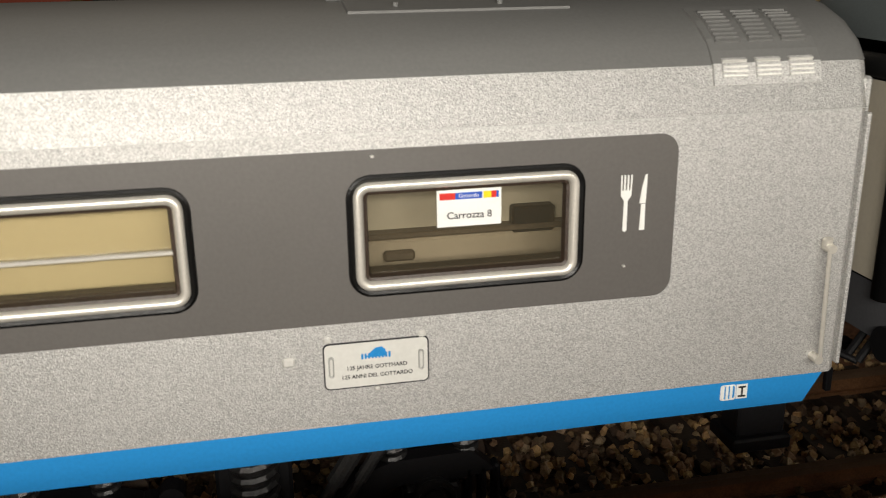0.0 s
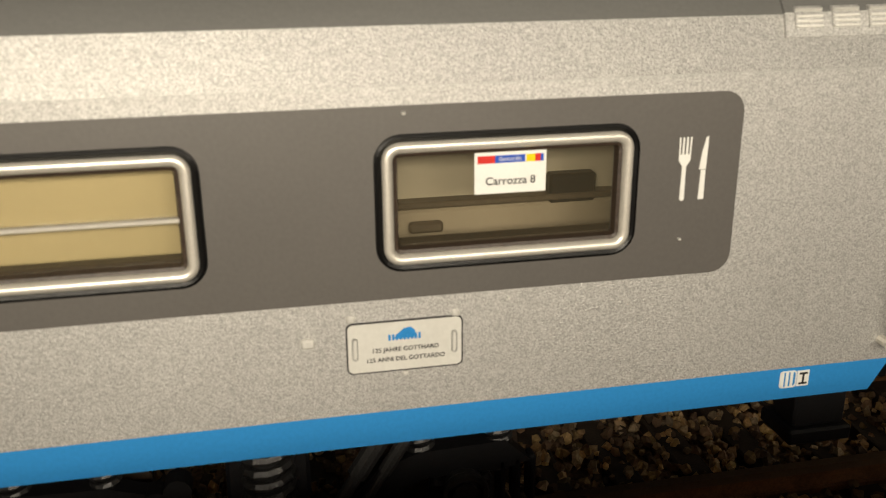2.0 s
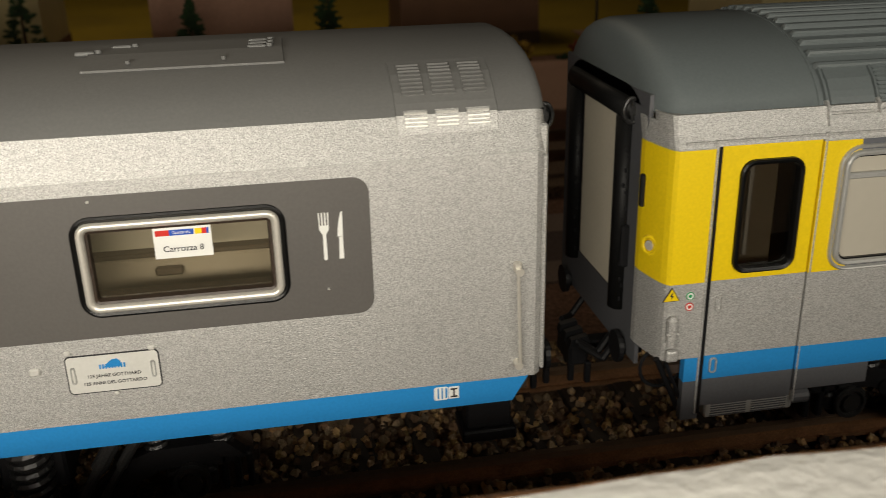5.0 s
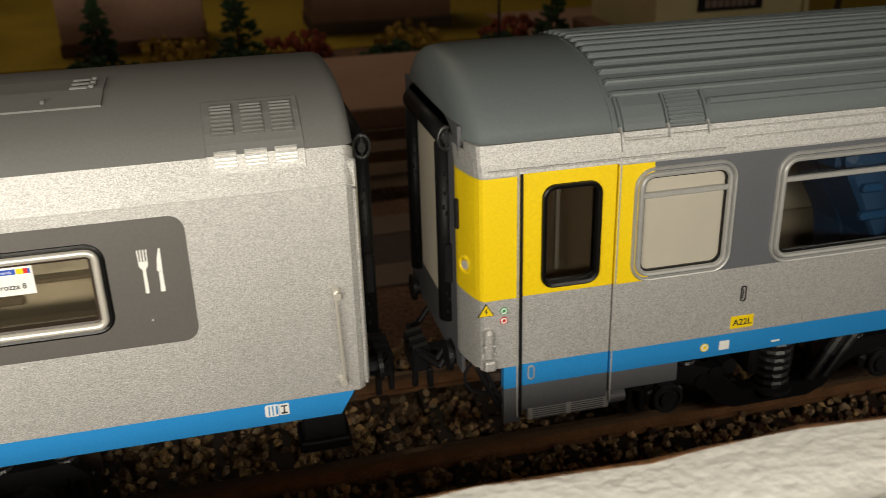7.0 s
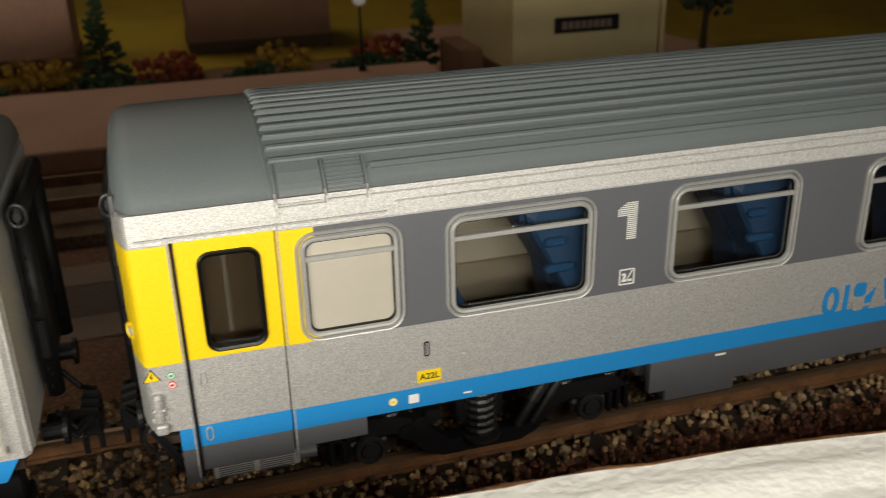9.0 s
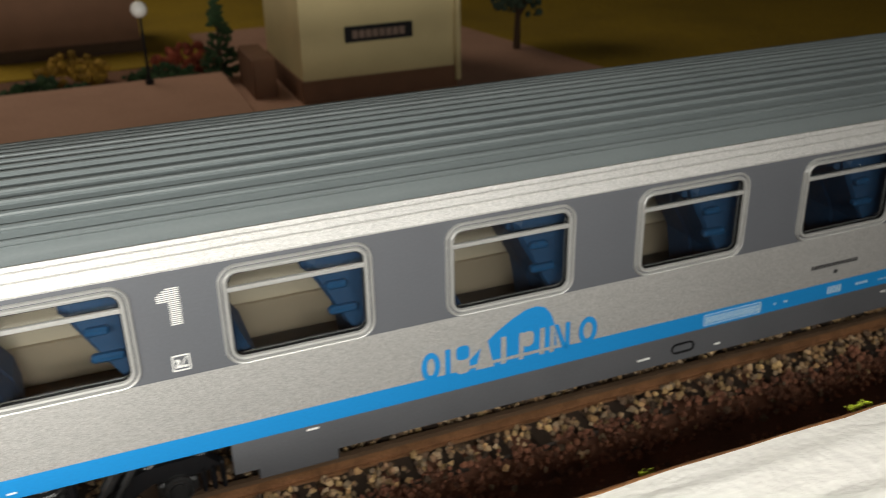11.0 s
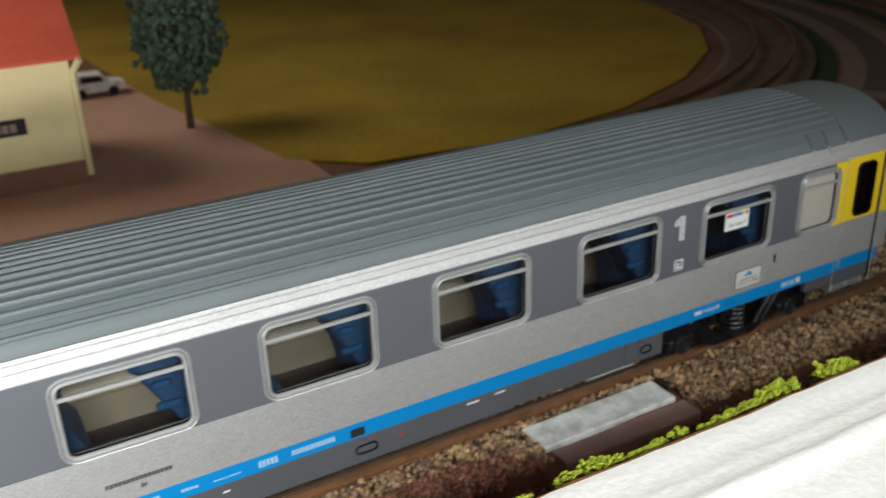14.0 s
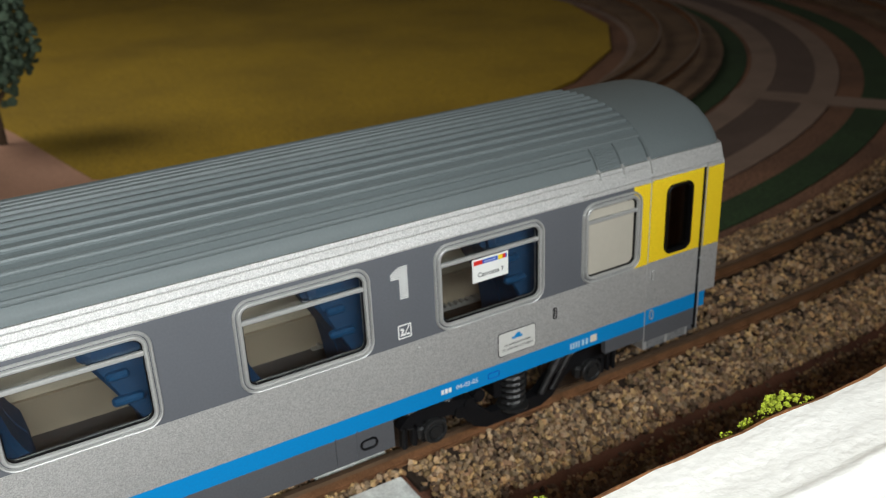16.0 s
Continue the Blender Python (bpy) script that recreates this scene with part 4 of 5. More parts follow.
def gangway(parent, x, s, low=1.88):
    ends = part("gangway", box(bmesh.new(), min(x - s * 0.02, x - s * 0.12), max(x - s * 0.02, x - s * 0.12), 0.95, 2 * MID - 0.95, low + 0.1, 3.95), BLACK, parent, "black rubber gangway tubes")
    for y in (0.93, 2 * MID - 0.93):
        part("tube", oval_tube((x, y, low), (x, y, 3.9), 0.092, 0.115, 16), RUBBER, ends, smooth=True)
        bm = bmesh.new()
        for k in range(14):
            z = low + 0.1 + 0.125 * k + 0.03 * math.sin(k * 2.3)
            box(bm, x - 0.03 + 0.02 * math.sin(k * 1.7), x - 0.005 + 0.02 * math.sin(k * 1.7), y - 0.122, y - 0.10, z, z + 0.05, 0.008)
        part("moulding_burr", bm, BLACK, ends)
    part("tube", oval_tube((x, 0.79, 3.985), (x, 2 * MID - 0.79, 3.985), 0.085, 0.112), RUBBER, ends, smooth=True)
    bm = bmesh.new()
    torus(bm, (x, 0.785, 3.985), (0, 1, 0), 0.115, 0.026, 26, 8)
    rod(bm, (x, 0.75, 3.985), (x, 0.79, 3.985), 0.055, 12, 0.03)
    box(bm, x - 0.02, x + 0.02, 0.755, 0.79, 3.88, 4.09, 0.008)
    for v in bm.verts:
        v.co.x = x + (v.co.x - x) * 0.72
    part("tube_rim", bm, RIMGREY, ends)
    # light end door behind the tubes
    bm = bmesh.new()
    box(bm, x - s * 0.14 - 0.01, x - s * 0.14 + 0.01, 1.12, 2 * MID - 1.12, low + 0.2, 3.8)
    part("door_leaf", bm, PLATEWHITE, ends)
    bm = bmesh.new()
    box(bm, x - 0.05, x + 0.05, 0.74, 0.80, low + 0.5, low + 0.95, 0.02)
    part("latch", bm, BLACK, ends)
    for y in (0.75, 2 * MID - 0.75):
        bm = bmesh.new()
        rod(bm, (x - s * 0.2, y, 1.50), (x + s * 0.02, y, 1.50), 0.10, 12)
        rod(bm, (x + s * 0.02, y, 1.50), (x + s * 0.07, y, 1.50), 0.17, 20)
        part("buffer", bm, BLACK, parent)
    # shaft, head with horns and trip pins, and brake hoses
    bm = bmesh.new()
    xs = sorted((x - s * 0.30, x + s * 0.20))
    box(bm, xs[0], xs[1], MID - 0.10, MID + 0.10, 1.00, 1.14, 0.02)
    xs = sorted((x + s * 0.10, x + s * 0.33))
    box(bm, xs[0], xs[1], MID - 0.24, MID + 0.24, 0.92, 1.18, 0.03)
    for y in (MID - 0.24, MID - 0.04, MID + 0.16):
        plate(bm, [(x + s * 0.08, 1.16), (x + s * 0.33, 1.16), (x + s * 0.31, 1.25), (x + s * 0.12, 1.29)], [], y, 0.09)
    for dx, y in ((0.12, MID - 0.30), (0.29, MID - 0.22), (0.20, MID + 0.20)):
        box(bm, x + s * dx - 0.035, x + s * dx + 0.035, y, y + 0.07, 0.72, 0.98, 0.012)
    for dy in (-0.62, -0.46, 0.50):
        rod(bm, (x - s * 0.10, MID + dy, 1.46), (x + s * 0.08, MID + dy, 1.20), 0.04, 8)
        rod(bm, (x + s * 0.08, MID + dy, 1.20), (x + s * 0.26, MID + dy * 0.6, 1.26), 0.035, 8)
    part("coupling", bm, BLACK, parent)


bm = bmesh.new()
torus(bm, (-0.47, 0.27, 2.80), (-0.9, -0.44, 0), 0.085, 0.020, 18, 6)
tl = part("tail_lamp", bm, YELLOW, coach, "small ringed tail lamp")
bm = bmesh.new()
rod(bm, (-0.46, 0.275, 2.80), (-0.485, 0.265, 2.80), 0.05, 14)
part("lamp_lens", bm, FROST, tl)
bm = bmesh.new()
box(bm, -0.535, -0.49, 0.40, 0.46, 3.14, 3.46, 0.012)
part("cable_holder", bm, BLACK, coach)
gangway(coach, -0.515, -1)
gangway(coach, LB + 0.54, 1)
bm = bmesh.new()
rod(bm, (-0.42, 0.05, 1.70), (-0.12, 0.12, 1.05), 0.03, 8)
rod(bm, (-0.34, 0.02, 1.66), (-0.05, 0.1, 1.03), 0.02, 8)
torus(bm, (-0.30, 0.2, 1.52), (0, 1, 0), 0.22, 0.02, 20, 6)
part("corner_step", bm, BLACK, coach)


# ---------------------------------------------------------------- the dining coach
XA = -1.60
dining = thing("dining_coach", (-16.0, MID, 0.25), "silver model dining coach with long grey window band and blue stripe", "model coach", "coaches of the train")
PROF_A = [(0.0, 3.88), (0.05, 4.06), (0.10, 4.225), (0.21, 4.36), (0.42, 4.495), (0.72, 4.605), (1.12, 4.67), (MID, 4.69)]
AW = [(-9.9, -6.735), (-5.435, -3.975)]
AZ0, AZ1 = 2.835, 3.455


def hole_a(x, z):
    if any(a < x < b and AZ0 < z < AZ1 for a, b in AW):
        return True
    return z < 1.70 and x > -1.87


xs = sorted({-31.0, -1.87, -1.72, XA - 0.06, XA} | {x for p in AW for x in p})
zs = [1.45, 1.70, AZ0, AZ1, 3.88]
bm = wall_grid(bmesh.new(), xs, zs, 0.10, lambda x, z: 0.0 if x < XA - 0.01 else 0.05, lambda x, z: 1 if z < 1.70 else 0, hole_a)
for p in [(-1.87, 1.45)]:
    vs = [bm.verts.new(v) for v in ((-1.87, 0, 1.45), (-1.72, 0, 1.70), (-1.87, 0, 1.70), (-1.87, 0.1, 1.45), (-1.72, 0.1, 1.70), (-1.87, 0.1, 1.70))]
    for f in ((0, 1, 2), (3, 5, 4), (0, 3, 4, 1), (1, 4, 5, 2)):
        bm.faces.new([vs[i] for i in f]).material_index = 1
part("side_wall", bm, [SILVER, BLUE], dining)
bm = bmesh.new()
box(bm, -31, XA, 2 * MID - 0.1, 2 * MID, 1.45, 3.88)
part("far_side_wall", bm, SILVER, dining)
bm = bmesh.new()
box(bm, -30.9, XA - 0.1, 0.12, 2 * MID - 0.12, 1.5, 1.75)
part("floor_pan", bm, BROWNDARK, dining)
bm = bmesh.new()
box(bm, XA - 0.03, XA + 0.05, 0.06, 2 * MID - 0.06, 1.75, 4.1, 0.02)
part("end_wall", bm, SILVER, dining)
sec = [(-31.0, 0, 0), (XA - 0.08, 0, 0), (XA - 0.02, 0.02, 0.008), (XA + 0.02, 0.06, 0.03), (XA + 0.05, 0.14, 0.09)]
shoulder = PROF_A[:3]
bm = bmesh.new()
for flip in (False, True):
    rows = []
    for x, i, d in sec:
        rows.append([bm.verts.new((x, (2 * MID - y - i) if flip else y + i, z - 0.8 * d)) for y, z in shoulder])
    for a, b in zip(rows, rows[1:]):
        for k in range(2):
            bm.faces.new((a[k], a[k + 1], b[k + 1], b[k]))
part("roof_shoulder", bm, SILVER, dining, smooth=True)
bm = shell(bmesh.new(), PROF_A[2:], sec, MID, 4.0)
part("roof", bm, ROOFGREY_A, dining, smooth=True)
bm = bmesh.new()
box(bm, -31.0, XA - 0.01, -0.003, 0.02, 3.876, 3.882)
part("seam_line", bm, FRAME, dining)
# end lip
bm = bmesh.new()
box(bm, XA - 0.005, XA + 0.03, -0.01, 0.12, 1.76, 3.84, 0.012)
part("end_lip", bm, SILVER, dining)
# grey band with rounded end
band = rounded(-30.5, -3.13, 2.515, 3.765, 0.14, 6)
part("window_band", plate(bmesh.new(), band, [rounded(a - 0.06, b + 0.06, AZ0 - 0.06, AZ1 + 0.06, 0.07) for a, b in AW], -0.007, 0.012), GREYBAND_A, dining, "matt grey window band")
for (a, b) in AW:
    bm = ring(bmesh.new(), a, b, AZ0, AZ1, 0.035, [(0.136, -0.006), (0.132, -0.020), (0.114, -0.028), (0.080, -0.012)])
    fr = part("window", bm, GASKET, dining, "long window with polished silver frame")
    bm = ring(bmesh.new(), a, b, AZ0, AZ1, 0.025, [(0.088, -0.008), (0.083, -0.036), (0.064, -0.052), (0.040, -0.048), (0.022, -0.030), (0.014, 0.0), (0.012, 0.05)])
    part("frame", bm, CHROME, fr, smooth=True)
    bm = bmesh.new()
    box(bm, a - 0.03, b + 0.03, 0.05, 0.062, AZ0 - 0.03, AZ1 + 0.03)
    part("pane", bm, PANEHAZY, fr).visible_shadow = False
    bm = ring(bmesh.new(), a, b, AZ0, AZ1, 0.03, [(0.016, -0.012), (-0.006, -0.004), (-0.018, 0.044), (0.02, 0.052)], 4)
    part("sill_edge", bm, BROWNDARK, fr)
bm = bmesh.new()
box(bm, -9.9, -6.735, 0.0, 0.05, 3.115, 3.145, 0.008)
part("crossbar", bm, CHROME, dining)
# inside of the dining coach
bm = bmesh.new()
box(bm, -30.5, -5.9, 0.55, 0.62, 1.75, 4.15)
part("galley_wall", bm, GALLEY, dining)
bm = bmesh.new()
box(bm, -30.5, XA - 0.2, 1.48, 1.58, 1.75, 4.15)
part("back_wall", bm, CREAM, dining)
bm = bmesh.new()
box(bm, -5.8, XA - 0.2, 1.36, 1.48, 1.75, 2.67, 0.02)
part("counter", bm, TAN, dining)
bm = bmesh.new()
box(bm, -5.8, XA - 0.2, 1.33, 1.48, 2.69, 2.74, 0.01)
part("counter_top", bm, PLINTHLIKE, dining)
bm = bmesh.new()
box(bm, -3.99, -3.60, 1.34, 1.47, 2.66, 2.90, 0.02)
part("coffee_machine", bm, BLACK, dining)
bm = bmesh.new()
box(bm, -5.14, -4.87, 1.28, 1.36, 2.50, 2.59, 0.02)
part("hatch", bm, PLINTHLIKE, dining)
bm = bmesh.new()
box(bm, -5.9, XA - 0.2, 0.075, 0.24, 1.75, 2.85, 0.02)
part("window_sill_board", bm, BROWNDARK, dining)
bm = bmesh.new()
box(bm, -30.4, -6.0, 0.105, 0.24, 1.75, 2.85, 0.02)
part("window_sill_board", bm, BROWNDARK, dining)
bm = bmesh.new()
box(bm, -30.5, XA - 0.1, 0.12, 2 * MID - 0.12, 4.05, 4.1)
part("inner_ceiling", bm, CREAM, dining)
window_label(dining, -4.925, -4.455, 3.165, 3.435, 0.035, "Carrozza 8")
anniversary_plate(dining, -5.775, -5.02, 2.01, 2.355, 0.0, True)
for x, z, w in ((-6.03, 2.255, 0.045), (-5.75, 2.40, 0.03), (-5.06, 2.385, 0.03), (-5.40, 1.985, 0.02), (-5.38, 3.72, 0.012), (-4.7, 2.46, 0.010), (-3.52, 2.78, 0.010)):
    bm = bmesh.new()
    box(bm, x - w, x + w, -0.034, 0.004, z - w * 0.7, z + w * 0.7, min(0.012, w * 0.4))
    part("stud", bm, SILVERLIT, dining)
# knife and fork
bm = bmesh.new()
fx, fz = -3.525, 3.045
fork = [(fx - 0.016, fz + 0.01), (fx, fz), (fx + 0.016, fz + 0.01), (fx + 0.014, fz + 0.235), (fx + 0.040, fz + 0.275), (fx + 0.044, fz + 0.43)]
for k in range(3):
    xk = fx + 0.033 - 0.026 * k
    fork += [(xk, fz + 0.43), (xk - 0.002, fz + 0.315), (xk - 0.013, fz + 0.315), (xk - 0.015, fz + 0.43)]
fork += [(fx - 0.044, fz + 0.43), (fx - 0.040, fz + 0.275), (fx - 0.014, fz + 0.235)]
plate(bm, fork, [], -0.014, 0.010)
part("fork_sign", bm, WHITE, dining, "white printed fork symbol")
kx = -3.385
bm = plate(bmesh.new(), [(kx - 0.024, fz + 0.005), (kx + 0.016, fz + 0.005), (kx + 0.014, fz + 0.205), (kx - 0.018, fz + 0.205)], [], -0.014, 0.010)
plate(bm, [(kx - 0.032, fz + 0.21), (kx + 0.016, fz + 0.21), (kx + 0.020, fz + 0.43), (kx + 0.004, fz + 0.425), (kx - 0.018, fz + 0.33)], [], -0.014, 0.010)
part("knife_sign", bm, WHITE, dining, "white printed knife symbol")
# grab rail
bm = bmesh.new()
rod(bm, (-1.815, -0.085, 1.86), (-1.845, -0.085, 2.82), 0.017, 10)
for z in (1.86, 2.80):
    rod(bm, (-1.83, -0.10, z), (-1.83, 0.01, z), 0.038, 10)
box(bm, -1.875, -1.80, -0.06, 0.0, 2.80, 2.88, 0.015)
part("grab_rail", bm, CHROME, dining)
# side marks on the stripe
bars("stencil_mark", -2.61, -2.50, 1.55, 1.665, -0.002, WHITE, dining, n=3, fill=0.6)
bm = ring(bmesh.new(), -2.615, -2.49, 1.545, 1.67, 0.008, [(0.006, 0), (0.005, -0.006), (-0.004, -0.006), (-0.004, 0)], 2)
part("stencil_frame", bm, WHITE, dining)
bm = bmesh.new()
box(bm, -2.48, -2.385, -0.006, 0.002, 1.545, 1.67)
part("stencil_field", bm, WHITE, dining)
bm = bmesh.new()
box(bm, -2.44, -2.425, -0.010, 0.0, 1.56, 1.655)
box(bm, -2.465, -2.40, -0.010, 0.0, 1.56, 1.575)
box(bm, -2.465, -2.40, -0.010, 0.0, 1.64, 1.655)
part("stencil_sign", bm, PRINTBLACK, dining)
# roof louvres: one plate with three pairs of vents
cover(-2.87, -1.99, 0.36, 1.02, PROF_A, dining, ROOFGREY_A, 0, "louvre_plate", 0.016)
cover(-2.87, -1.99, 0.205, 0.36, PROF_A, dining, SILVER, 0, "louvre_plate", 0.018)
for k in range(3):
    xa = -2.805 + 0.267 * k
    cover(xa, xa + 0.215, 0.25, 0.40, PROF_A, dining, SILVER, 4, "lower_louvre", 0.026, SILVERLIT)
    cover(xa, xa + 0.215, 0.54, 0.96, PROF_A, dining, ROOFGREY_A, 8, "upper_louvre", 0.026)
# raised roof panel with rivets
cover(-5.43, -3.73, 1.12, 1.96, PROF_A, dining, ROOFGREY_A, 0, "roof_panel", 0.02)
for x in (-5.05, -4.25):
    y, z, n = along(PROF_A, 1.26)
    bm = bmesh.new()
    p = Vector((x, y, z))
    rod(bm, p, p + n * 0.05, 0.022, 10)
    part("rivet", bm, ROOFGREY_A, dining)
for x, s in ((-3.85, 1.58), (-3.84, 1.72), (-3.84, 1.86), (-5.05, 1.84), (-5.34, 1.62)):
    y, z, n = along(PROF_A, s)
    p = Vector((x, y, z))
    bm = bmesh.new()
    rod(bm, p, p + n * 0.05, 0.028, 10)
    box(bm, x - 0.2, x - 0.03, y - 0.03, y + 0.03, z, z + 0.04, 0.01)
    part("roof_fitting", bm, ROOFGREY_A, dining)
gangway(dining, XA + 0.215, 1)
bogie(-6.35, dining)
bm = bmesh.new()
box(bm, -30.0, -8.7, 0.5, 2.8, 0.7, 1.55, 0.03)
box(bm, -2.3, -1.75, 0.25, 0.7, 0.85, 0.98, 0.02)
box(bm, -2.25, -1.80, 0.3, 0.6, 0.98, 1.5, 0.02)
part("underframe", bm, BLACK, dining)

# ---------------------------------------------------------------- the track and the ground
RC, CX, CY = 38.3, 31.0, 40.0


def path_points(r, x_left=-34.0, degrees=105, step=3.0):
    """A line that runs beside the train and then round the bend, at radius r about the bend's centre."""
    pts = [(x_left + k * 2.0, CY - r) for k in range(int((CX - x_left) / 2.0) + 1)]
    pts += [(CX + r * math.sin(radians(a)), CY - r * math.cos(radians(a))) for a in np.arange(step, degrees, step)]
    return pts


def band_mesh(r_in, r_out, z0, z1, x_left=-34.0, degrees=105, z_in=None):
    bm = bmesh.new()
    a, b = path_points(r_in, x_left, degrees), path_points(r_out, x_left, degrees)
    zi = z1 if z_in is None else z_in
    rows = [[bm.verts.new((pa[0], pa[1], z0)), bm.verts.new((pa[0], pa[1], zi)), bm.verts.new((pb[0], pb[1], z1)), bm.verts.new((pb[0], pb[1], z0))] for pa, pb in zip(a, b)]
    for p, q in zip(rows, rows[1:]):
        for i in range(4):
            bm.faces.new((p[i], p[(i + 1) % 4], q[(i + 1) % 4], q[i]))
    bm.faces.new(rows[0])
    bm.faces.new(rows[-1])
    return bm


GZ = -0.55
bm = bmesh.new()
n = 40
grid = [[bm.verts.new((-42 + 142 * i / n, -4.9 + 90 * j / n, GZ)) for j in range(n + 1)] for i in range(n + 1)]
for i in range(n):
    for j in range(n):
        bm.faces.new((grid[i][j], grid[i + 1][j], grid[i + 1][j + 1], grid[i][j + 1]))
solid("ground", bm, EARTH, (0, 20, GZ), "brown scattered layout ground", "ground", kind="structure")


def railway(r, name, label, pieces):
    tr = thing(name, (10, CY - r, GZ), label, "track")
    bm = band_mesh(r - 1.9, r + 1.9, GZ - 0.02, -0.30)
    part("ballast_bed", bm, BED, tr)
    for dr in (-0.87, 0.87):
        bm = band_mesh(r + dr - 0.07, r + dr + 0.07, -0.02, 0.03)
        rail = part("rail", bm, STEEL, tr)
        bm = band_mesh(r + dr - 0.02, r + dr + 0.02, 0.03, 0.18)
        part("rail_web", bm, STEEL, rail)
        bm = band_mesh(r + dr - 0.045, r + dr + 0.045, 0.18, 0.25)
        part("rail_head", bm, RAILTOP, rail)
    if pieces:
        base = bmesh.new()
        box(base, -0.14, 0.14, -1.5, 1.5, -0.16, -0.005, 0.02)
        me = mesh_of("sleeper", base, SLEEPER, (0, 0, 0))
        spots = [(x, CY - r, 0.0) for x in np.arange(-12.0, CX, 0.68)]
        spots += [(CX + r * math.sin(a), CY - r * math.cos(a), a) for a in np.arange(0.02, 0.75, 0.68 / r)]
        for x, y, a in spots:
            ob = new("sleeper", me)
            ob.parent = tr
            ob.matrix_basis = Matrix.Translation((Vector((x, y, 0)) - BASE[tr]) * CM) @ Matrix.Rotation(a, 4, "Z")
    return tr


railway(RC, "railway_track", "ballasted model track with rusty rails and brown sleepers", True)
railway(26.6, "railway_track", "second ballasted model track round the bend", False)

# loose ballast stones
def stones(name, spots, size, mat, label):
    bm_v, bm_f = [], []
    rnd = random.Random(7)
    shape = [(1, 0, 0), (-1, 0, 0), (0, 1, 0), (0, -1, 0), (0, 0, 1), (0, 0, -1), (0.6, 0.6, 0.5), (-0.6, -0.6, 0.5), (0.6, -0.6, 0.45), (-0.6, 0.6, 0.45)]
    hull = bmesh.new()
    for p in shape:
        hull.verts.new(p)
    bmesh.ops.convex_hull(hull, input=hull.verts)
    hull.verts.ensure_lookup_table()
    verts = [v.co.copy() for v in hull.verts]
    index = {v: i for i, v in enumerate(hull.verts)}
    tris = [[index[v] for v in f.verts] for f in hull.faces]
    hull.free()
    for x, y, z in spots:
        m = Euler((rnd.uniform(0, 6), rnd.uniform(0, 6), rnd.uniform(0, 6))).to_matrix()
        s = size * rnd.uniform(0.5, 1.25)
        k = len(bm_v)
        for v in verts:
            p = m @ Vector((v.x * s * rnd.uniform(0.75, 1.2), v.y * s * rnd.uniform(0.7, 1.1), v.z * s * rnd.uniform(0.6, 1.0)))
            bm_v.append(((x + p.x) * CM, (y + p.y) * CM, (z + p.z) * CM))
        bm_f += [[i + k for i in t] for t in tris]
    me = bpy.data.meshes.new(name)
    me.from_pydata(bm_v, [], bm_f)
    me.materials.append(mat)
    return tagged(new(name, me), label, "ballast", kind="stuff")


rnd = random.Random(3)


def bed_height(y, y_track):
    d = abs(y - y_track)
    if d < 0.9:
        return -0.11
    if d < 1.7:
        return 0.0
    if d < 2.2:
        return 0.0 - 0.2 * (d - 1.7)
    return -0.10 - 0.42 * min(1.0, (d - 1.5) / 1.3)


spots, earth = [], []
for _ in range(122000):
    x, dy = (rnd.uniform(17.0, 36.0) if rnd.random() < 0.5 else rnd.uniform(-8.0, 44.0)), rnd.uniform(-5.9, 2.2)
    yc = CY - math.sqrt(max(0.0, RC * RC - (x - CX) ** 2)) if x > CX else CY - RC
    if 0.70 < abs(dy) < 0.98:
        continue
    run = x + 12.0 if x < CX else RC * math.asin((x - CX) / RC) - 0.02 * RC
    on_sleeper = abs(dy) < 1.5 and not 0.15 < run % 0.68 < 0.53
    if on_sleeper and rnd.random() < (0.58 if x < 28.0 else 0.80):
        continue
    if 20.78 < x < 23.97 and -2.35 < dy < -1.1:
        continue
    zb = max(bed_height(dy, 0), 0.0 if on_sleeper else -0.06) if abs(dy) < 1.5 else bed_height(dy, 0)
    # the scatter's edge follows the board's shadow, so the dark colour doubles as shade
    far = min(1.0, max(0.0, (x - 19.0) / 3.5))
    limit = -1.42 - 1.3 * far * far * (3 - 2 * far) + 0.25 * noise.noise(Vector((x * 0.8, 3, 0))) + 0.12 * noise.noise(Vector((x * 3.0, 8, 0)))
    (spots if dy > limit - (0.7 if rnd.random() < 0.08 else 0.0) else earth).append((x, yc + dy, zb + rnd.uniform(-0.03, 0.05)))
stones("ballast_stones", spots, 0.062, BALLAST, "loose brown and grey ballast stones beside the rails")
stones("scatter_grains", [(x, y, z + 0.03) for x, y, z in earth], 0.05, SCATTER, "dark red-brown scatter between the ballast and the board")

# sloping shoulder of the bed on the near side
bm = bmesh.new()
rows = []
for k in range(90):
    x = -14 + k * 0.66
    yc = CY - math.sqrt(max(0.0, RC * RC - (x - CX) ** 2)) if x > CX else CY - RC
    rows.append([bm.verts.new((x, yc + dy, z + 0.03 * math.sin(x * 2.1 + dy * 5))) for dy, z in ((-1.0, -0.10), (-1.9, -0.09), (-2.5, -0.42), (-3.2, -0.52), (-6.5, -0.54))])
for a, b in zip(rows, rows[1:]):
    for i in range(4):
        bm.faces.new((a[i], b[i], b[i + 1], a[i + 1]))
solid("ballast_shoulder", bm, [SCATTER], (0, 0, -0.5), "dark brown ballast slope in front of the rails", "ground", kind="structure", smooth=True)

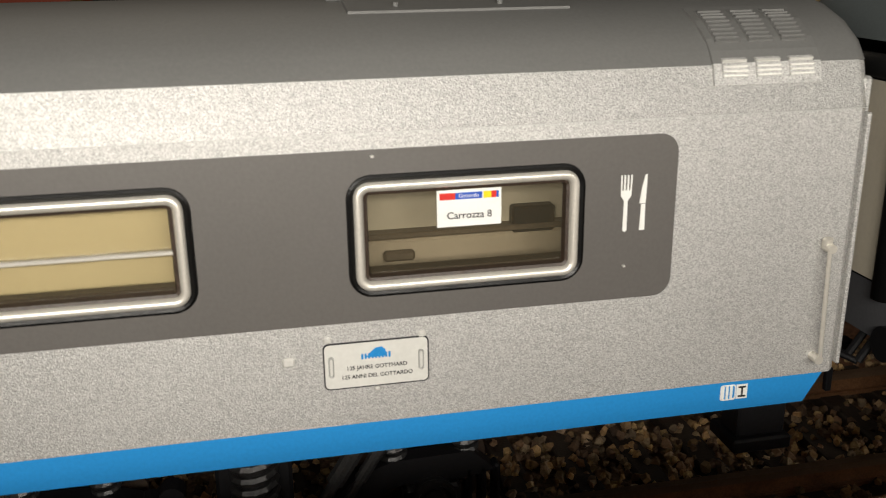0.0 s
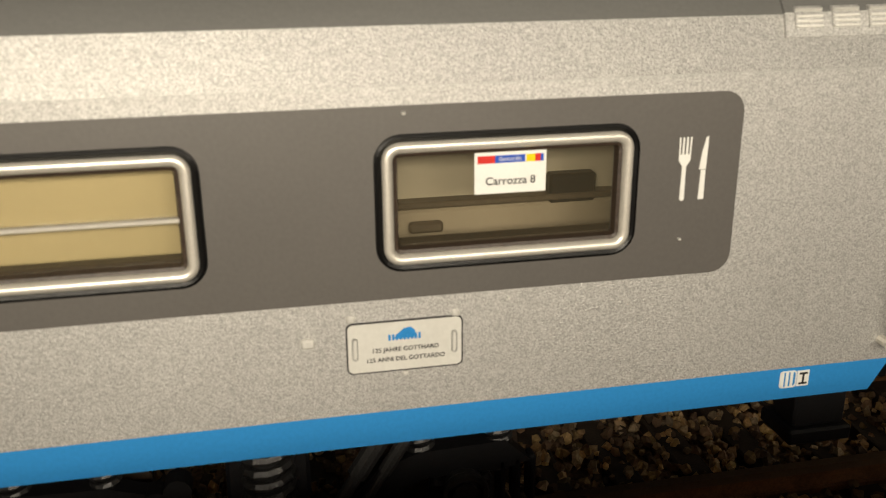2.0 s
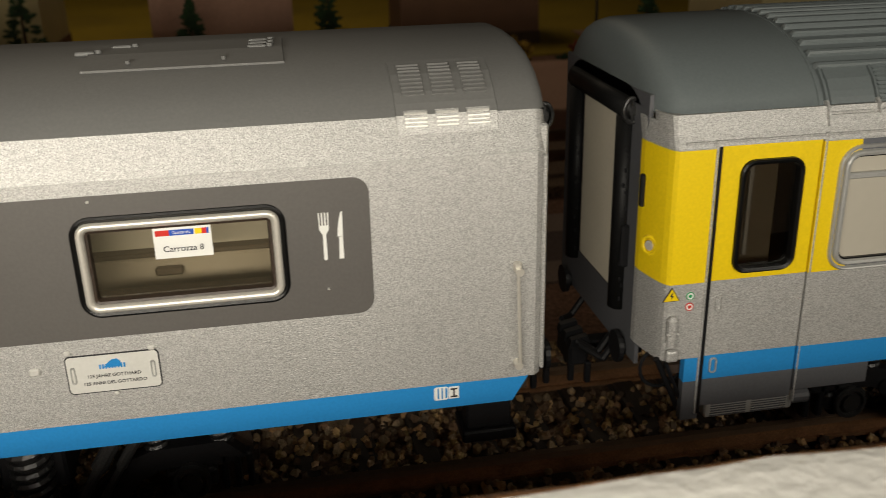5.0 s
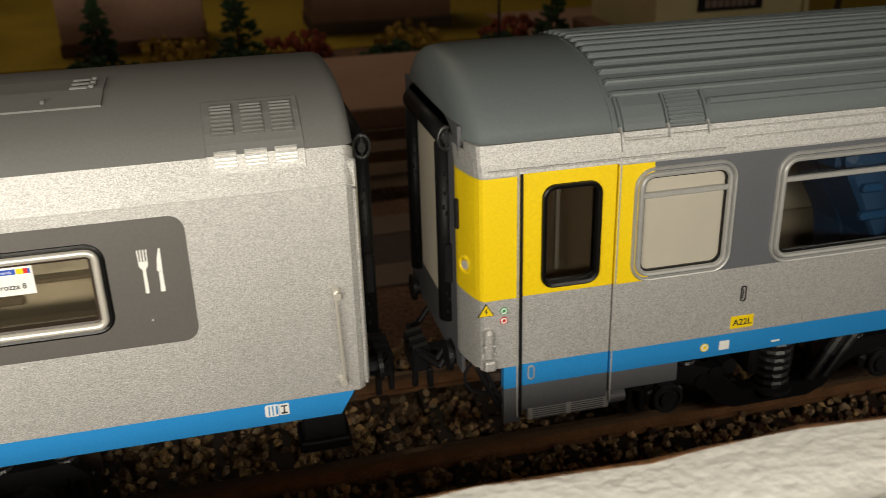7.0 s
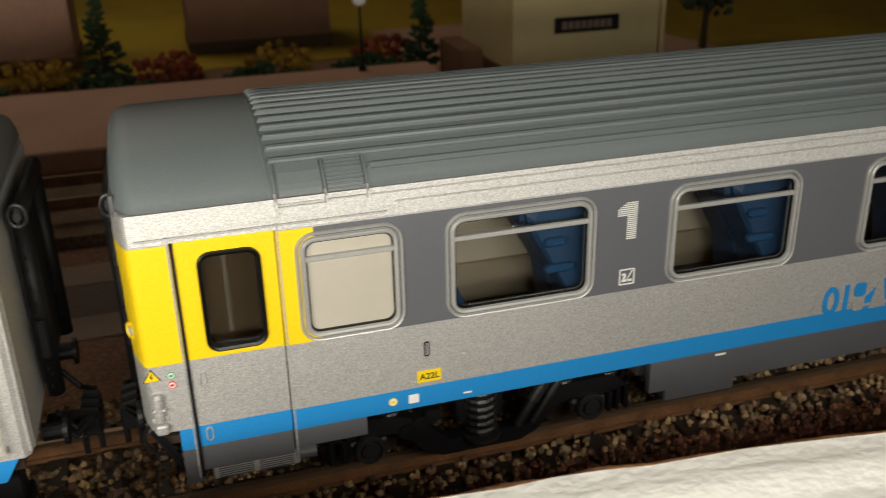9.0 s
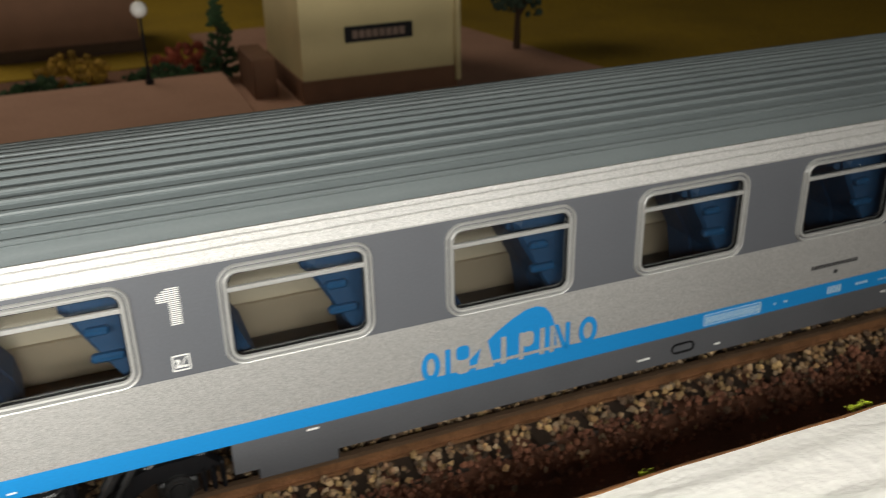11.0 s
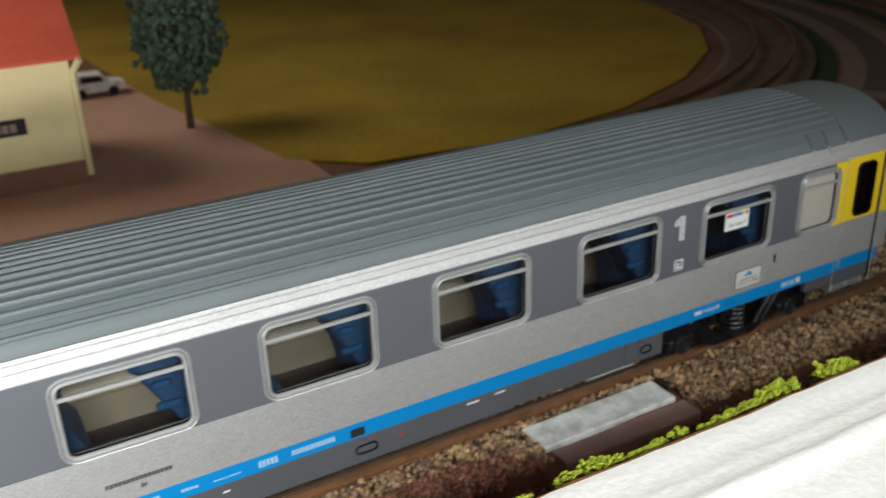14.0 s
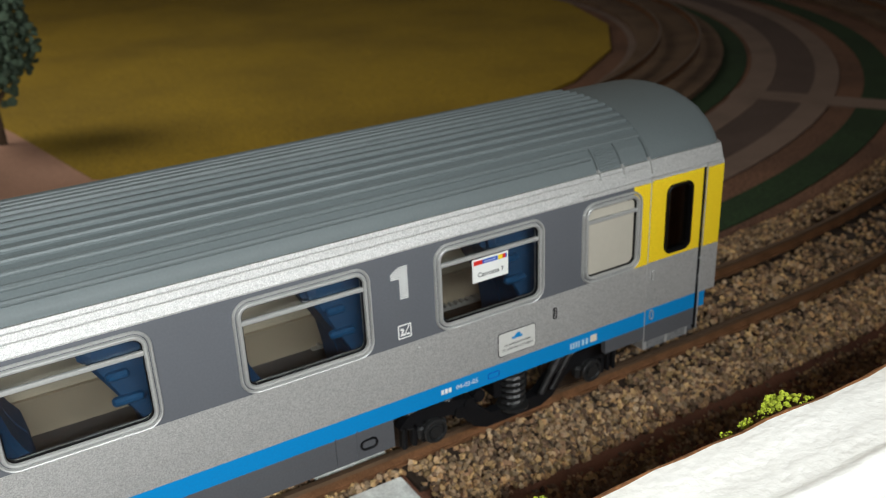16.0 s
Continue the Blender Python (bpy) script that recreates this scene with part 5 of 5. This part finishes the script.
# two small slabs beside the track
bm = bmesh.new()
box(bm, 20.80, 23.80, -0.12, 0.58, -0.50, 0.02, 0.03)
solid("concrete_slab", bm, SLABGREY, (22.5, 0.4, -0.5), "blotched pale grey slab lying beside the rail", "slab")
bm = bmesh.new()
box(bm, 20.95, 23.95, -0.62, -0.15, -0.52, -0.06, 0.02)
solid("concrete_slab", bm, SLABBROWN, (22.5, -0.4, -0.5), "pink-brown slab in front of the grey one", "slab")
bm = bmesh.new()
box(bm, 22.7, 23.85, 1.0, 1.22, -0.10, 0.10, 0.03)
solid("concrete_slab", bm, SLABGREY, (22.5, 1.2, -0.1), "narrow pale slab between the rails", "slab")


# ---------------------------------------------------------------- the white edge board
def edge_y(x):
    k = min(1.0, max(0.0, (x - 0.5) / 7.0))
    return -3.70 - 0.55 * k * k * (3 - 2 * k) - 0.012 * max(0.0, x - 12.0) - 0.004 * max(0.0, x - 22.0)


bm = bmesh.new()
rows = []
rnd = random.Random(11)
cols = [-40 + 0.35 * k for k in range(240)]
for x in cols:
    e = edge_y(x) + 0.05 * noise.noise(Vector((x * 0.9, 0, 0))) + 0.03 * noise.noise(Vector((x * 3.1, 4, 0)))
    row = [(x, e - 0.10, -1.5), (x, e - 0.06, 2.6), (x, e, 3.18 + 0.05 * noise.noise(Vector((x * 1.7, 9, 0)))), (x, e - 0.09 - 0.05 * noise.noise(Vector((x * 2.3, 7, 1))), 3.285), (x, e - 0.13 - 0.03 * noise.noise(Vector((x * 2.9, 3, 1))), 3.294)]
    for k in range(1, 19):
        y = e - 0.14 - 0.12 * k
        ridge = 0.060 * noise.noise(Vector((x * 0.07, (y - edge_y(x)) * 4.5, 2))) + 0.006 * noise.noise(Vector((x * 1.6, y * 6.0, 5)))
        row.append((x, y, 3.30 + 0.014 * k + ridge * (1 if k < 10 else 0.5) + (0.06 if 7 < k < 10 else 0)))
    row.append((x, e - 4.6, 3.6))
    row.append((x, e - 4.7, -1.5))
    rows.append([bm.verts.new(p) for p in row])
for a, b in zip(rows, rows[1:]):
    for i in range(len(a) - 1):
        bm.faces.new((a[i], b[i], b[i + 1], a[i + 1])).material_index = 1 if i < 4 else 0
bm.faces.new(rows[0])
bm.faces.new(rows[-1])
solid("edge_board", bm, [BOARD, BOARDEDGE], (0, -6, -1.5), "rough white-painted wooden board along the layout edge", "board", smooth=True)


# foam foliage tufts along the board
def foam(name, x, y, z, size, seed, mat=TUFT, count=46, label="yellow-green foam foliage tuft at the board's edge", cat="foliage", flat=0.7, group="tufts along the board"):
    r = random.Random(seed)
    bm = bmesh.new()
    for _ in range(count):
        a, d, h = r.uniform(0, 6.28), size * math.sqrt(r.random()), r.random()
        p = Vector((x + d * math.cos(a) * 1.3, y + d * math.sin(a) * 0.7, z + size * flat * h * (1 - 0.4 * d / size)))
        made = bmesh.ops.create_icosphere(bm, subdivisions=1, radius=size * r.uniform(0.09, 0.2), matrix=Matrix.Translation(p))["verts"]
        for v in made:
            v.co += Vector((r.uniform(-1, 1), r.uniform(-1, 1), r.uniform(-1, 1))) * size * 0.05
    return solid(name, bm, mat, (x, y, z), label, cat, group)


TUFTS = ((25.35, -3.9, 0.09), (25.09, -4.19, 0.08), (25.08, -4.30, 0.07), (25.71, -4.19, 0.18), (25.89, -4.33, 0.09), (24.80, -4.33, 0.07), (22.60, -3.99, 0.09), (22.76, -4.06, 0.10),
         (19.82, -4.11, 0.16), (19.50, -4.05, 0.12), (20.92, -4.05, 0.15), (20.64, -4.12, 0.13), (21.40, -4.07, 0.20), (21.62, -4.10, 0.22), (22.42, -4.10, 0.22), (22.62, -4.12, 0.18),
         (18.60, -4.10, 0.16), (16.68, -4.15, 0.08), (17.0, -4.2, 0.05), (17.57, -4.2, 0.11), (18.2, -4.13, 0.13), (18.85, -4.15, 0.16), (19.12, -4.2, 0.12), (19.33, -4.2, 0.15),
         (20.15, -4.22, 0.12), (20.42, -4.2, 0.15), (21.1, -4.17, 0.13), (11.63, -3.98, 0.13), (10.42, -4.10, 0.08), (10.55, -4.07, 0.08), (8.20, -3.99, 0.06), (7.03, -4.05, 0.07))
for k, (x, y, r) in enumerate(TUFTS):
    foam("foam_tuft", x, min(y, edge_y(x) + 0.05 + r), 3.14 - 0.45 * r, r * (0.72 if 18.7 < x < 21.2 else 1.0), 20 + k, count=24 if r < 0.11 else 56)
for k, (x, y) in enumerate(((24.6, -0.1), (25.9, 0.15), (26.9, -0.4), (24.0, 0.9), (24.2, 0.35), (20.2, 0.3), (27.9, 0.2), (25.2, -0.35), (25.35, 0.5), (24.4, 0.62), (26.3, -0.15))):
    foam("foam_tuft", x, y, -0.14 if y > -0.3 else -0.4, 0.10, 60 + k, count=20, label="small yellow-green foam bits on the ballast", flat=0.4, group="foam bits on the ballast")

# ---------------------------------------------------------------- behind the train
for name, r0, r1, z, mat, label in (
        ("grass_verge", 34.0, 35.1, -0.515, GRASS, "dark green grass strip beside the track"),
        ("pavement", 32.2, 33.1, -0.505, KERB, "pale pavement beside the road"),
        ("road", 30.7, 32.2, -0.52, ROAD, "brown-grey model road round the bend"),
        ("pavement", 29.7, 30.7, -0.505, KERB, "pale pavement on the far side of the road"),
        ("grass_verge", 28.5, 29.5, -0.515, GRASS, "dark green grass strip inside the bend"),
        ("pavement", 24.3, 25.0, -0.505, KERB, "pale kerb beside the far track")):
    x_left = 33.0 if name == "grass_verge" else -34.0
    solid(name, band_mesh(r0, r1, GZ - 0.02, z, x_left), mat, (CX, CY - r0, GZ), label, name.split("_")[0], kind="structure")

# pale footpath that crosses the road in the bend
bm = bmesh.new()
ring_pts = [[(CX + r * math.sin(radians(a)), CY - r * math.cos(radians(a))) for r in (29.6, 31.0, 32.6, 34.0, 35.1)] for a in (28.7, 30.9)]
rows = [[bm.verts.new((x, y, z)) for x, y in line for z in (-0.56, -0.492)] for line in ring_pts]
for i in range(0, 8, 2):
    bm.faces.new((rows[0][i + 1], rows[0][i + 3], rows[1][i + 3], rows[1][i + 1]))
    bm.faces.new((rows[0][i], rows[0][i + 2], rows[0][i + 3], rows[0][i + 1]))
    bm.faces.new((rows[1][i], rows[1][i + 2], rows[1][i + 3], rows[1][i + 1]))
solid("footpath", bm, KERB, (46.0, 12.0, GZ), "pale footpath crossing the model road", "footpath", kind="structure")

# mustard field inside the bend
bm = bmesh.new()
outline = [(22.6, 24.0), (23.4, 19.0), (25.5, 16.9), (31, 16.2), (37.0, 17.2), (42.5, 19.6), (47.5, 23.2), (51.5, 28.0), (54.5, 35.0), (55.5, 44.0), (54.0, 56.0), (46.0, 70.0), (24.0, 72.0), (20.5, 44.0), (21.6, 30.0)]
top = [bm.verts.new((x, y, -0.44)) for x, y in outline]
bm.faces.new(top)
ex = bmesh.ops.extrude_face_region(bm, geom=list(bm.faces))["geom"]
bmesh.ops.translate(bm, vec=(0, 0, -0.12), verts=[g for g in ex if isinstance(g, bmesh.types.BMVert)])
solid("field", bm, FIELD, (38, 40, -0.56), "mustard-yellow static grass field", "field", kind="structure")
bm = bmesh.new()
outline = [(-34, 29), (10, 29), (17.5, 30.5), (20.0, 44), (22.0, 74), (-34, 74)]
bm.faces.new([bm.verts.new((x, y, -0.50)) for x, y in outline])
ex = bmesh.ops.extrude_face_region(bm, geom=list(bm.faces))["geom"]
bmesh.ops.translate(bm, vec=(0, 0, -0.06), verts=[g for g in ex if isinstance(g, bmesh.types.BMVert)])
solid("field", bm, FIELD, (0, 50, -0.56), "mustard-yellow meadow behind the village", "field", kind="structure")
# paved yard and station platform
bm = bmesh.new()
box(bm, 9.8, 24.0, 16.4, 34.5, GZ - 0.02, -0.46)
solid("yard", bm, PAVING, (17, 22, GZ), "pink-brown paved yard by the house", "yard", kind="structure")
bm = bmesh.new()
box(bm, -34, 9.45, 16.4, 23.6, GZ - 0.02, 0.25, 0.05)
solid("platform", bm, PAVING, (-12, 20, GZ), "raised pink-brown station platform", "platform", kind="structure")


# the cream house
def house(x0, x1, y0, y1, zb, zp, ze, zr, wall, roofm, wall_foot, label, overhang=0.35):
    h = thing("house", ((x0 + x1) / 2, (y0 + y1) / 2, zb), label, "model house")
    bm = bmesh.new()
    box(bm, x0, x1, y0, y1, zp, ze)
    part("wall", bm, wall, h)
    bm = bmesh.new()
    box(bm, x0 - 0.06, x1 + 0.06, y0 - 0.06, y1 + 0.06, zb, zp, 0.02)
    part("wall_foot", bm, wall_foot, h)
    bm = bmesh.new()
    ym = (y0 + y1) / 2
    a = [(y0 - overhang, ze - 0.12), (ym, zr), (y1 + overhang, ze - 0.12), (y1 + overhang, ze), (ym, zr + 0.14), (y0 - overhang, ze)]
    rows = [[bm.verts.new((x, y, z)) for y, z in a] for x in (x0 - overhang, x1 + overhang)]
    for i in range(6):
        bm.faces.new((rows[0][i], rows[0][(i + 1) % 6], rows[1][(i + 1) % 6], rows[1][i]))
    bm.faces.new(rows[0])
    bm.faces.new(rows[1])
    part("roof", bm, roofm, h)
    bm = bmesh.new()
    for x in (x0, x1):
        vs = [bm.verts.new((x + s, y, z)) for s in (-0.02, 0.02) for y, z in ((y0, ze), (y1, ze), (ym, zr))]
        for f in ((0, 1, 2), (3, 5, 4), (0, 3, 4, 1), (1, 4, 5, 2), (2, 5, 3, 0)):
            bm.faces.new([vs[i] for i in f])
    part("gable", bm, wall, h)
    return h


# its brown foot is the coach's shadow on the wall, put in as colour
hs = house(11.6, 17.1, 20.6, 26.0, GZ, 0.3, 3.75, 6.2, WALLCREAM, REDROOF, HOUSEBROWN, "cream plastered model house with red tiled roof")
bm = bmesh.new()
box(bm, 13.1, 15.5, 20.52, 20.60, 1.45, 1.98, 0.02)
sg = part("name_board", bm, BLACK, hs, "dark framed sign board on the wall")
bars("sign_mark", 13.35, 15.25, 1.58, 1.84, 20.51, KERB, sg, n=8, fill=0.8)
bm = bmesh.new()
rod(bm, (17.15, 20.5, -0.2), (17.15, 20.5, 3.2), 0.11, 10)
rod(bm, (17.15, 20.5, 3.2), (17.4, 20.2, 3.65), 0.11, 10)
part("downpipe", bm, WALLCREAM, hs)
bm = bmesh.new()
box(bm, 17.06, 17.12, 22.1, 23.1, 1.2, 2.6)
part("window", bm, BLACK, hs)
bm = bmesh.new()
box(bm, 10.2, 11.0, 21.9, 24.5, GZ, 0.9, 0.05)
solid("shed", bm, HOUSEBROWN, (10.6, 23, GZ), "small dark brown shed beside the house", "shed")
house(-8.5, -3.0, 31.0, 35.0, GZ, 0.0, 2.6, 4.2, PAVING, REDROOF, HOUSEBROWN, "small pink house with red roof behind the hedge")
house(1.5, 7.5, 32.0, 36.0, GZ, 0.0, 2.4, 4.2, HOUSEBROWN, HOUSEBROWN, BARK, "brown timber house behind the hedge")
house(-20.0, -13.0, 33.0, 38.0, GZ, 0.0, 3.0, 5.0, WALLCREAM, REDROOF, HOUSEBROWN, "cream house far behind the platform")


def tree(x, y, zb, h, r, trunk, seed, mat=LEAF, label="round-crowned model tree with dull green foliage", leaves=420, tall=1.25):
    rr = random.Random(seed)
    t = thing("tree", (x, y, zb), label, "model tree")
    bm = bmesh.new()
    rod(bm, (x, y, zb), (x + 0.05, y, zb + trunk + r * 0.5), 0.16, 9, 0.09)
    for k in range(5):
        a = rr.uniform(0, 6.28)
        rod(bm, (x + 0.04, y, zb + trunk * 0.9), (x + math.cos(a) * r * 0.7, y + math.sin(a) * r * 0.7, zb + trunk + r * rr.uniform(0.6, 1.2)), 0.07, 6, 0.03)
    part("trunk", bm, BARK, t)
    bm = bmesh.new()
    for _ in range(leaves):
        d = Vector((rr.gauss(0, 1), rr.gauss(0, 1), rr.gauss(0, 1))).normalized() * (rr.random() ** 0.4)
        lump = 1 + 0.22 * noise.noise(d * 2.2 + Vector((seed, 0, 0)))
        p = Vector((x, y, zb + trunk + r * tall)) + Vector((d.x * r * lump, d.y * r * lump, d.z * r * tall * lump))
        s = rr.uniform(0.08, 0.19)
        m = Matrix.Translation(p) @ Euler((rr.uniform(0, 6), rr.uniform(0, 6), 0)).to_matrix().to_4x4() @ Matrix.Diagonal((s, s, s * 0.45, 1))
        bmesh.ops.create_icosphere(bm, subdivisions=1, radius=1.0, matrix=m)
    part("crown", bm, mat, t)
    return t


def fir(x, y, zb, h, r, seed):
    rr = random.Random(seed)
    t = thing("fir_tree", (x, y, zb), "small dark green model fir tree", "model tree")
    bm = bmesh.new()
    rod(bm, (x, y, zb), (x, y, zb + h * 0.9), 0.09, 8, 0.03)
    part("trunk", bm, BARK, t)
    bm = bmesh.new()
    for _ in range(170):
        f = rr.random() ** 1.4
        a = rr.uniform(0, 6.28)
        d = r * (1 - f) * math.sqrt(rr.random())
        s = rr.uniform(0.12, 0.26)
        m = Matrix.Translation((x + d * math.cos(a), y + d * math.sin(a), zb + 0.12 * h + 0.86 * h * f)) @ Euler((rr.uniform(-0.5, 0.5), rr.uniform(-0.5, 0.5), a)).to_matrix().to_4x4() @ Matrix.Diagonal((s, s * 0.6, s * 0.35, 1))
        bmesh.ops.create_icosphere(bm, subdivisions=1, radius=1.0, matrix=m)
    part("crown", bm, GRASS, t)
    return t


tree(21.7, 24.95, GZ, 5.0, 1.75, 1.5, 5, leaves=1500)
fir(9.7, 25.3, GZ, 3.2, 0.8, 8)
fir(-1.8, 27.0, GZ, 3.6, 1.0, 9)
fir(-6.6, 26.4, GZ, 3.2, 0.9, 10)
fir(-12.5, 28.0, GZ, 3.8, 1.1, 12)
fir(-17.0, 26.0, GZ, 3.4, 1.0, 14)
foam("hedge", 3.5, 24.4, GZ, 1.1, 31, GRASS, 120, "low dark green hedge behind the platform", "hedge", 1.0, "hedges")
foam("hedge", 7.5, 24.6, GZ, 1.1, 32, GRASS, 120, "low dark green hedge behind the platform", "hedge", 1.0, "hedges")
foam("hedge", -1.5, 24.5, GZ, 1.1, 33, GRASS, 120, "low dark green hedge behind the platform", "hedge", 1.0, "hedges")
foam("hedge", -6.5, 24.5, GZ, 1.2, 34, GRASS, 120, "low dark green hedge behind the platform", "hedge", 1.0, "hedges")
REDLEAF = material("red_bush", (0.25, 0.05, 0.02), 0.9, 0, 0.3, 0.03, 0.4, 0.6, 0.4, None, 0.4)
YELLEAF = material("ochre_bush", (0.35, 0.20, 0.02), 0.9, 0, 0.3, 0.03, 0.4, 0.6, 0.4, None, 0.4)
foam("bush", 8.6, 27.0, GZ, 1.0, 35, REDLEAF, 80, "reddish flowering bush behind the hedge", "bush", 1.4, "bushes")
foam("bush", 4.6, 27.3, GZ, 1.0, 36, YELLEAF, 80, "ochre bush behind the hedge", "bush", 1.3, "bushes")
foam("bush", 0.5, 28.0, GZ, 1.0, 37, REDLEAF, 80, "reddish flowering bush behind the hedge", "bush", 1.2, "bushes")
foam("bush", -4.2, 28.3, GZ, 1.0, 38, YELLEAF, 80, "ochre bush behind the hedge", "bush", 1.3, "bushes")
# platform lamp
lamp = thing("platform_lamp", (6.9, 22.9, 0.25), "slim dark platform lamp with white globe", "street lamp")
bm = bmesh.new()
rod(bm, (6.9, 22.9, 0.25), (6.9, 22.9, 2.5), 0.06, 10, 0.04)
rod(bm, (6.9, 22.9, 0.25), (6.9, 22.9, 0.4), 0.14, 12)
part("post", bm, BLACK, lamp)
bm = bmesh.new()
bmesh.ops.create_uvsphere(bm, u_segments=16, v_segments=10, radius=0.27, matrix=Matrix.Translation((6.9, 22.9, 2.72)))
part("globe", bm, LAMPGLASS, lamp, smooth=True)
# parked car behind the house
car = thing("car", (19.6, 32.9, -0.46), "small pale grey model car parked in the yard", "model car")
bm = plate(bmesh.new(), [(18.4, -0.22), (20.8, -0.22), (20.85, 0.1), (20.2, 0.2), (19.9, 0.55), (18.9, 0.58), (18.45, 0.22)], [], 32.4, 1.0)
part("body", bm, SLABGREY, car)
bm = plate(bmesh.new(), [(19.0, 0.22), (19.95, 0.22), (19.8, 0.48), (18.98, 0.5)], [], 32.38, 0.02)
part("window", bm, BLACK, car)
for x in (18.9, 20.3):
    for y in (32.36, 33.2):
        bm = bmesh.new()
        rod(bm, (x, y, -0.24), (x, y + 0.22, -0.24), 0.21, 16)
        part("wheel", bm, BLACK, car)
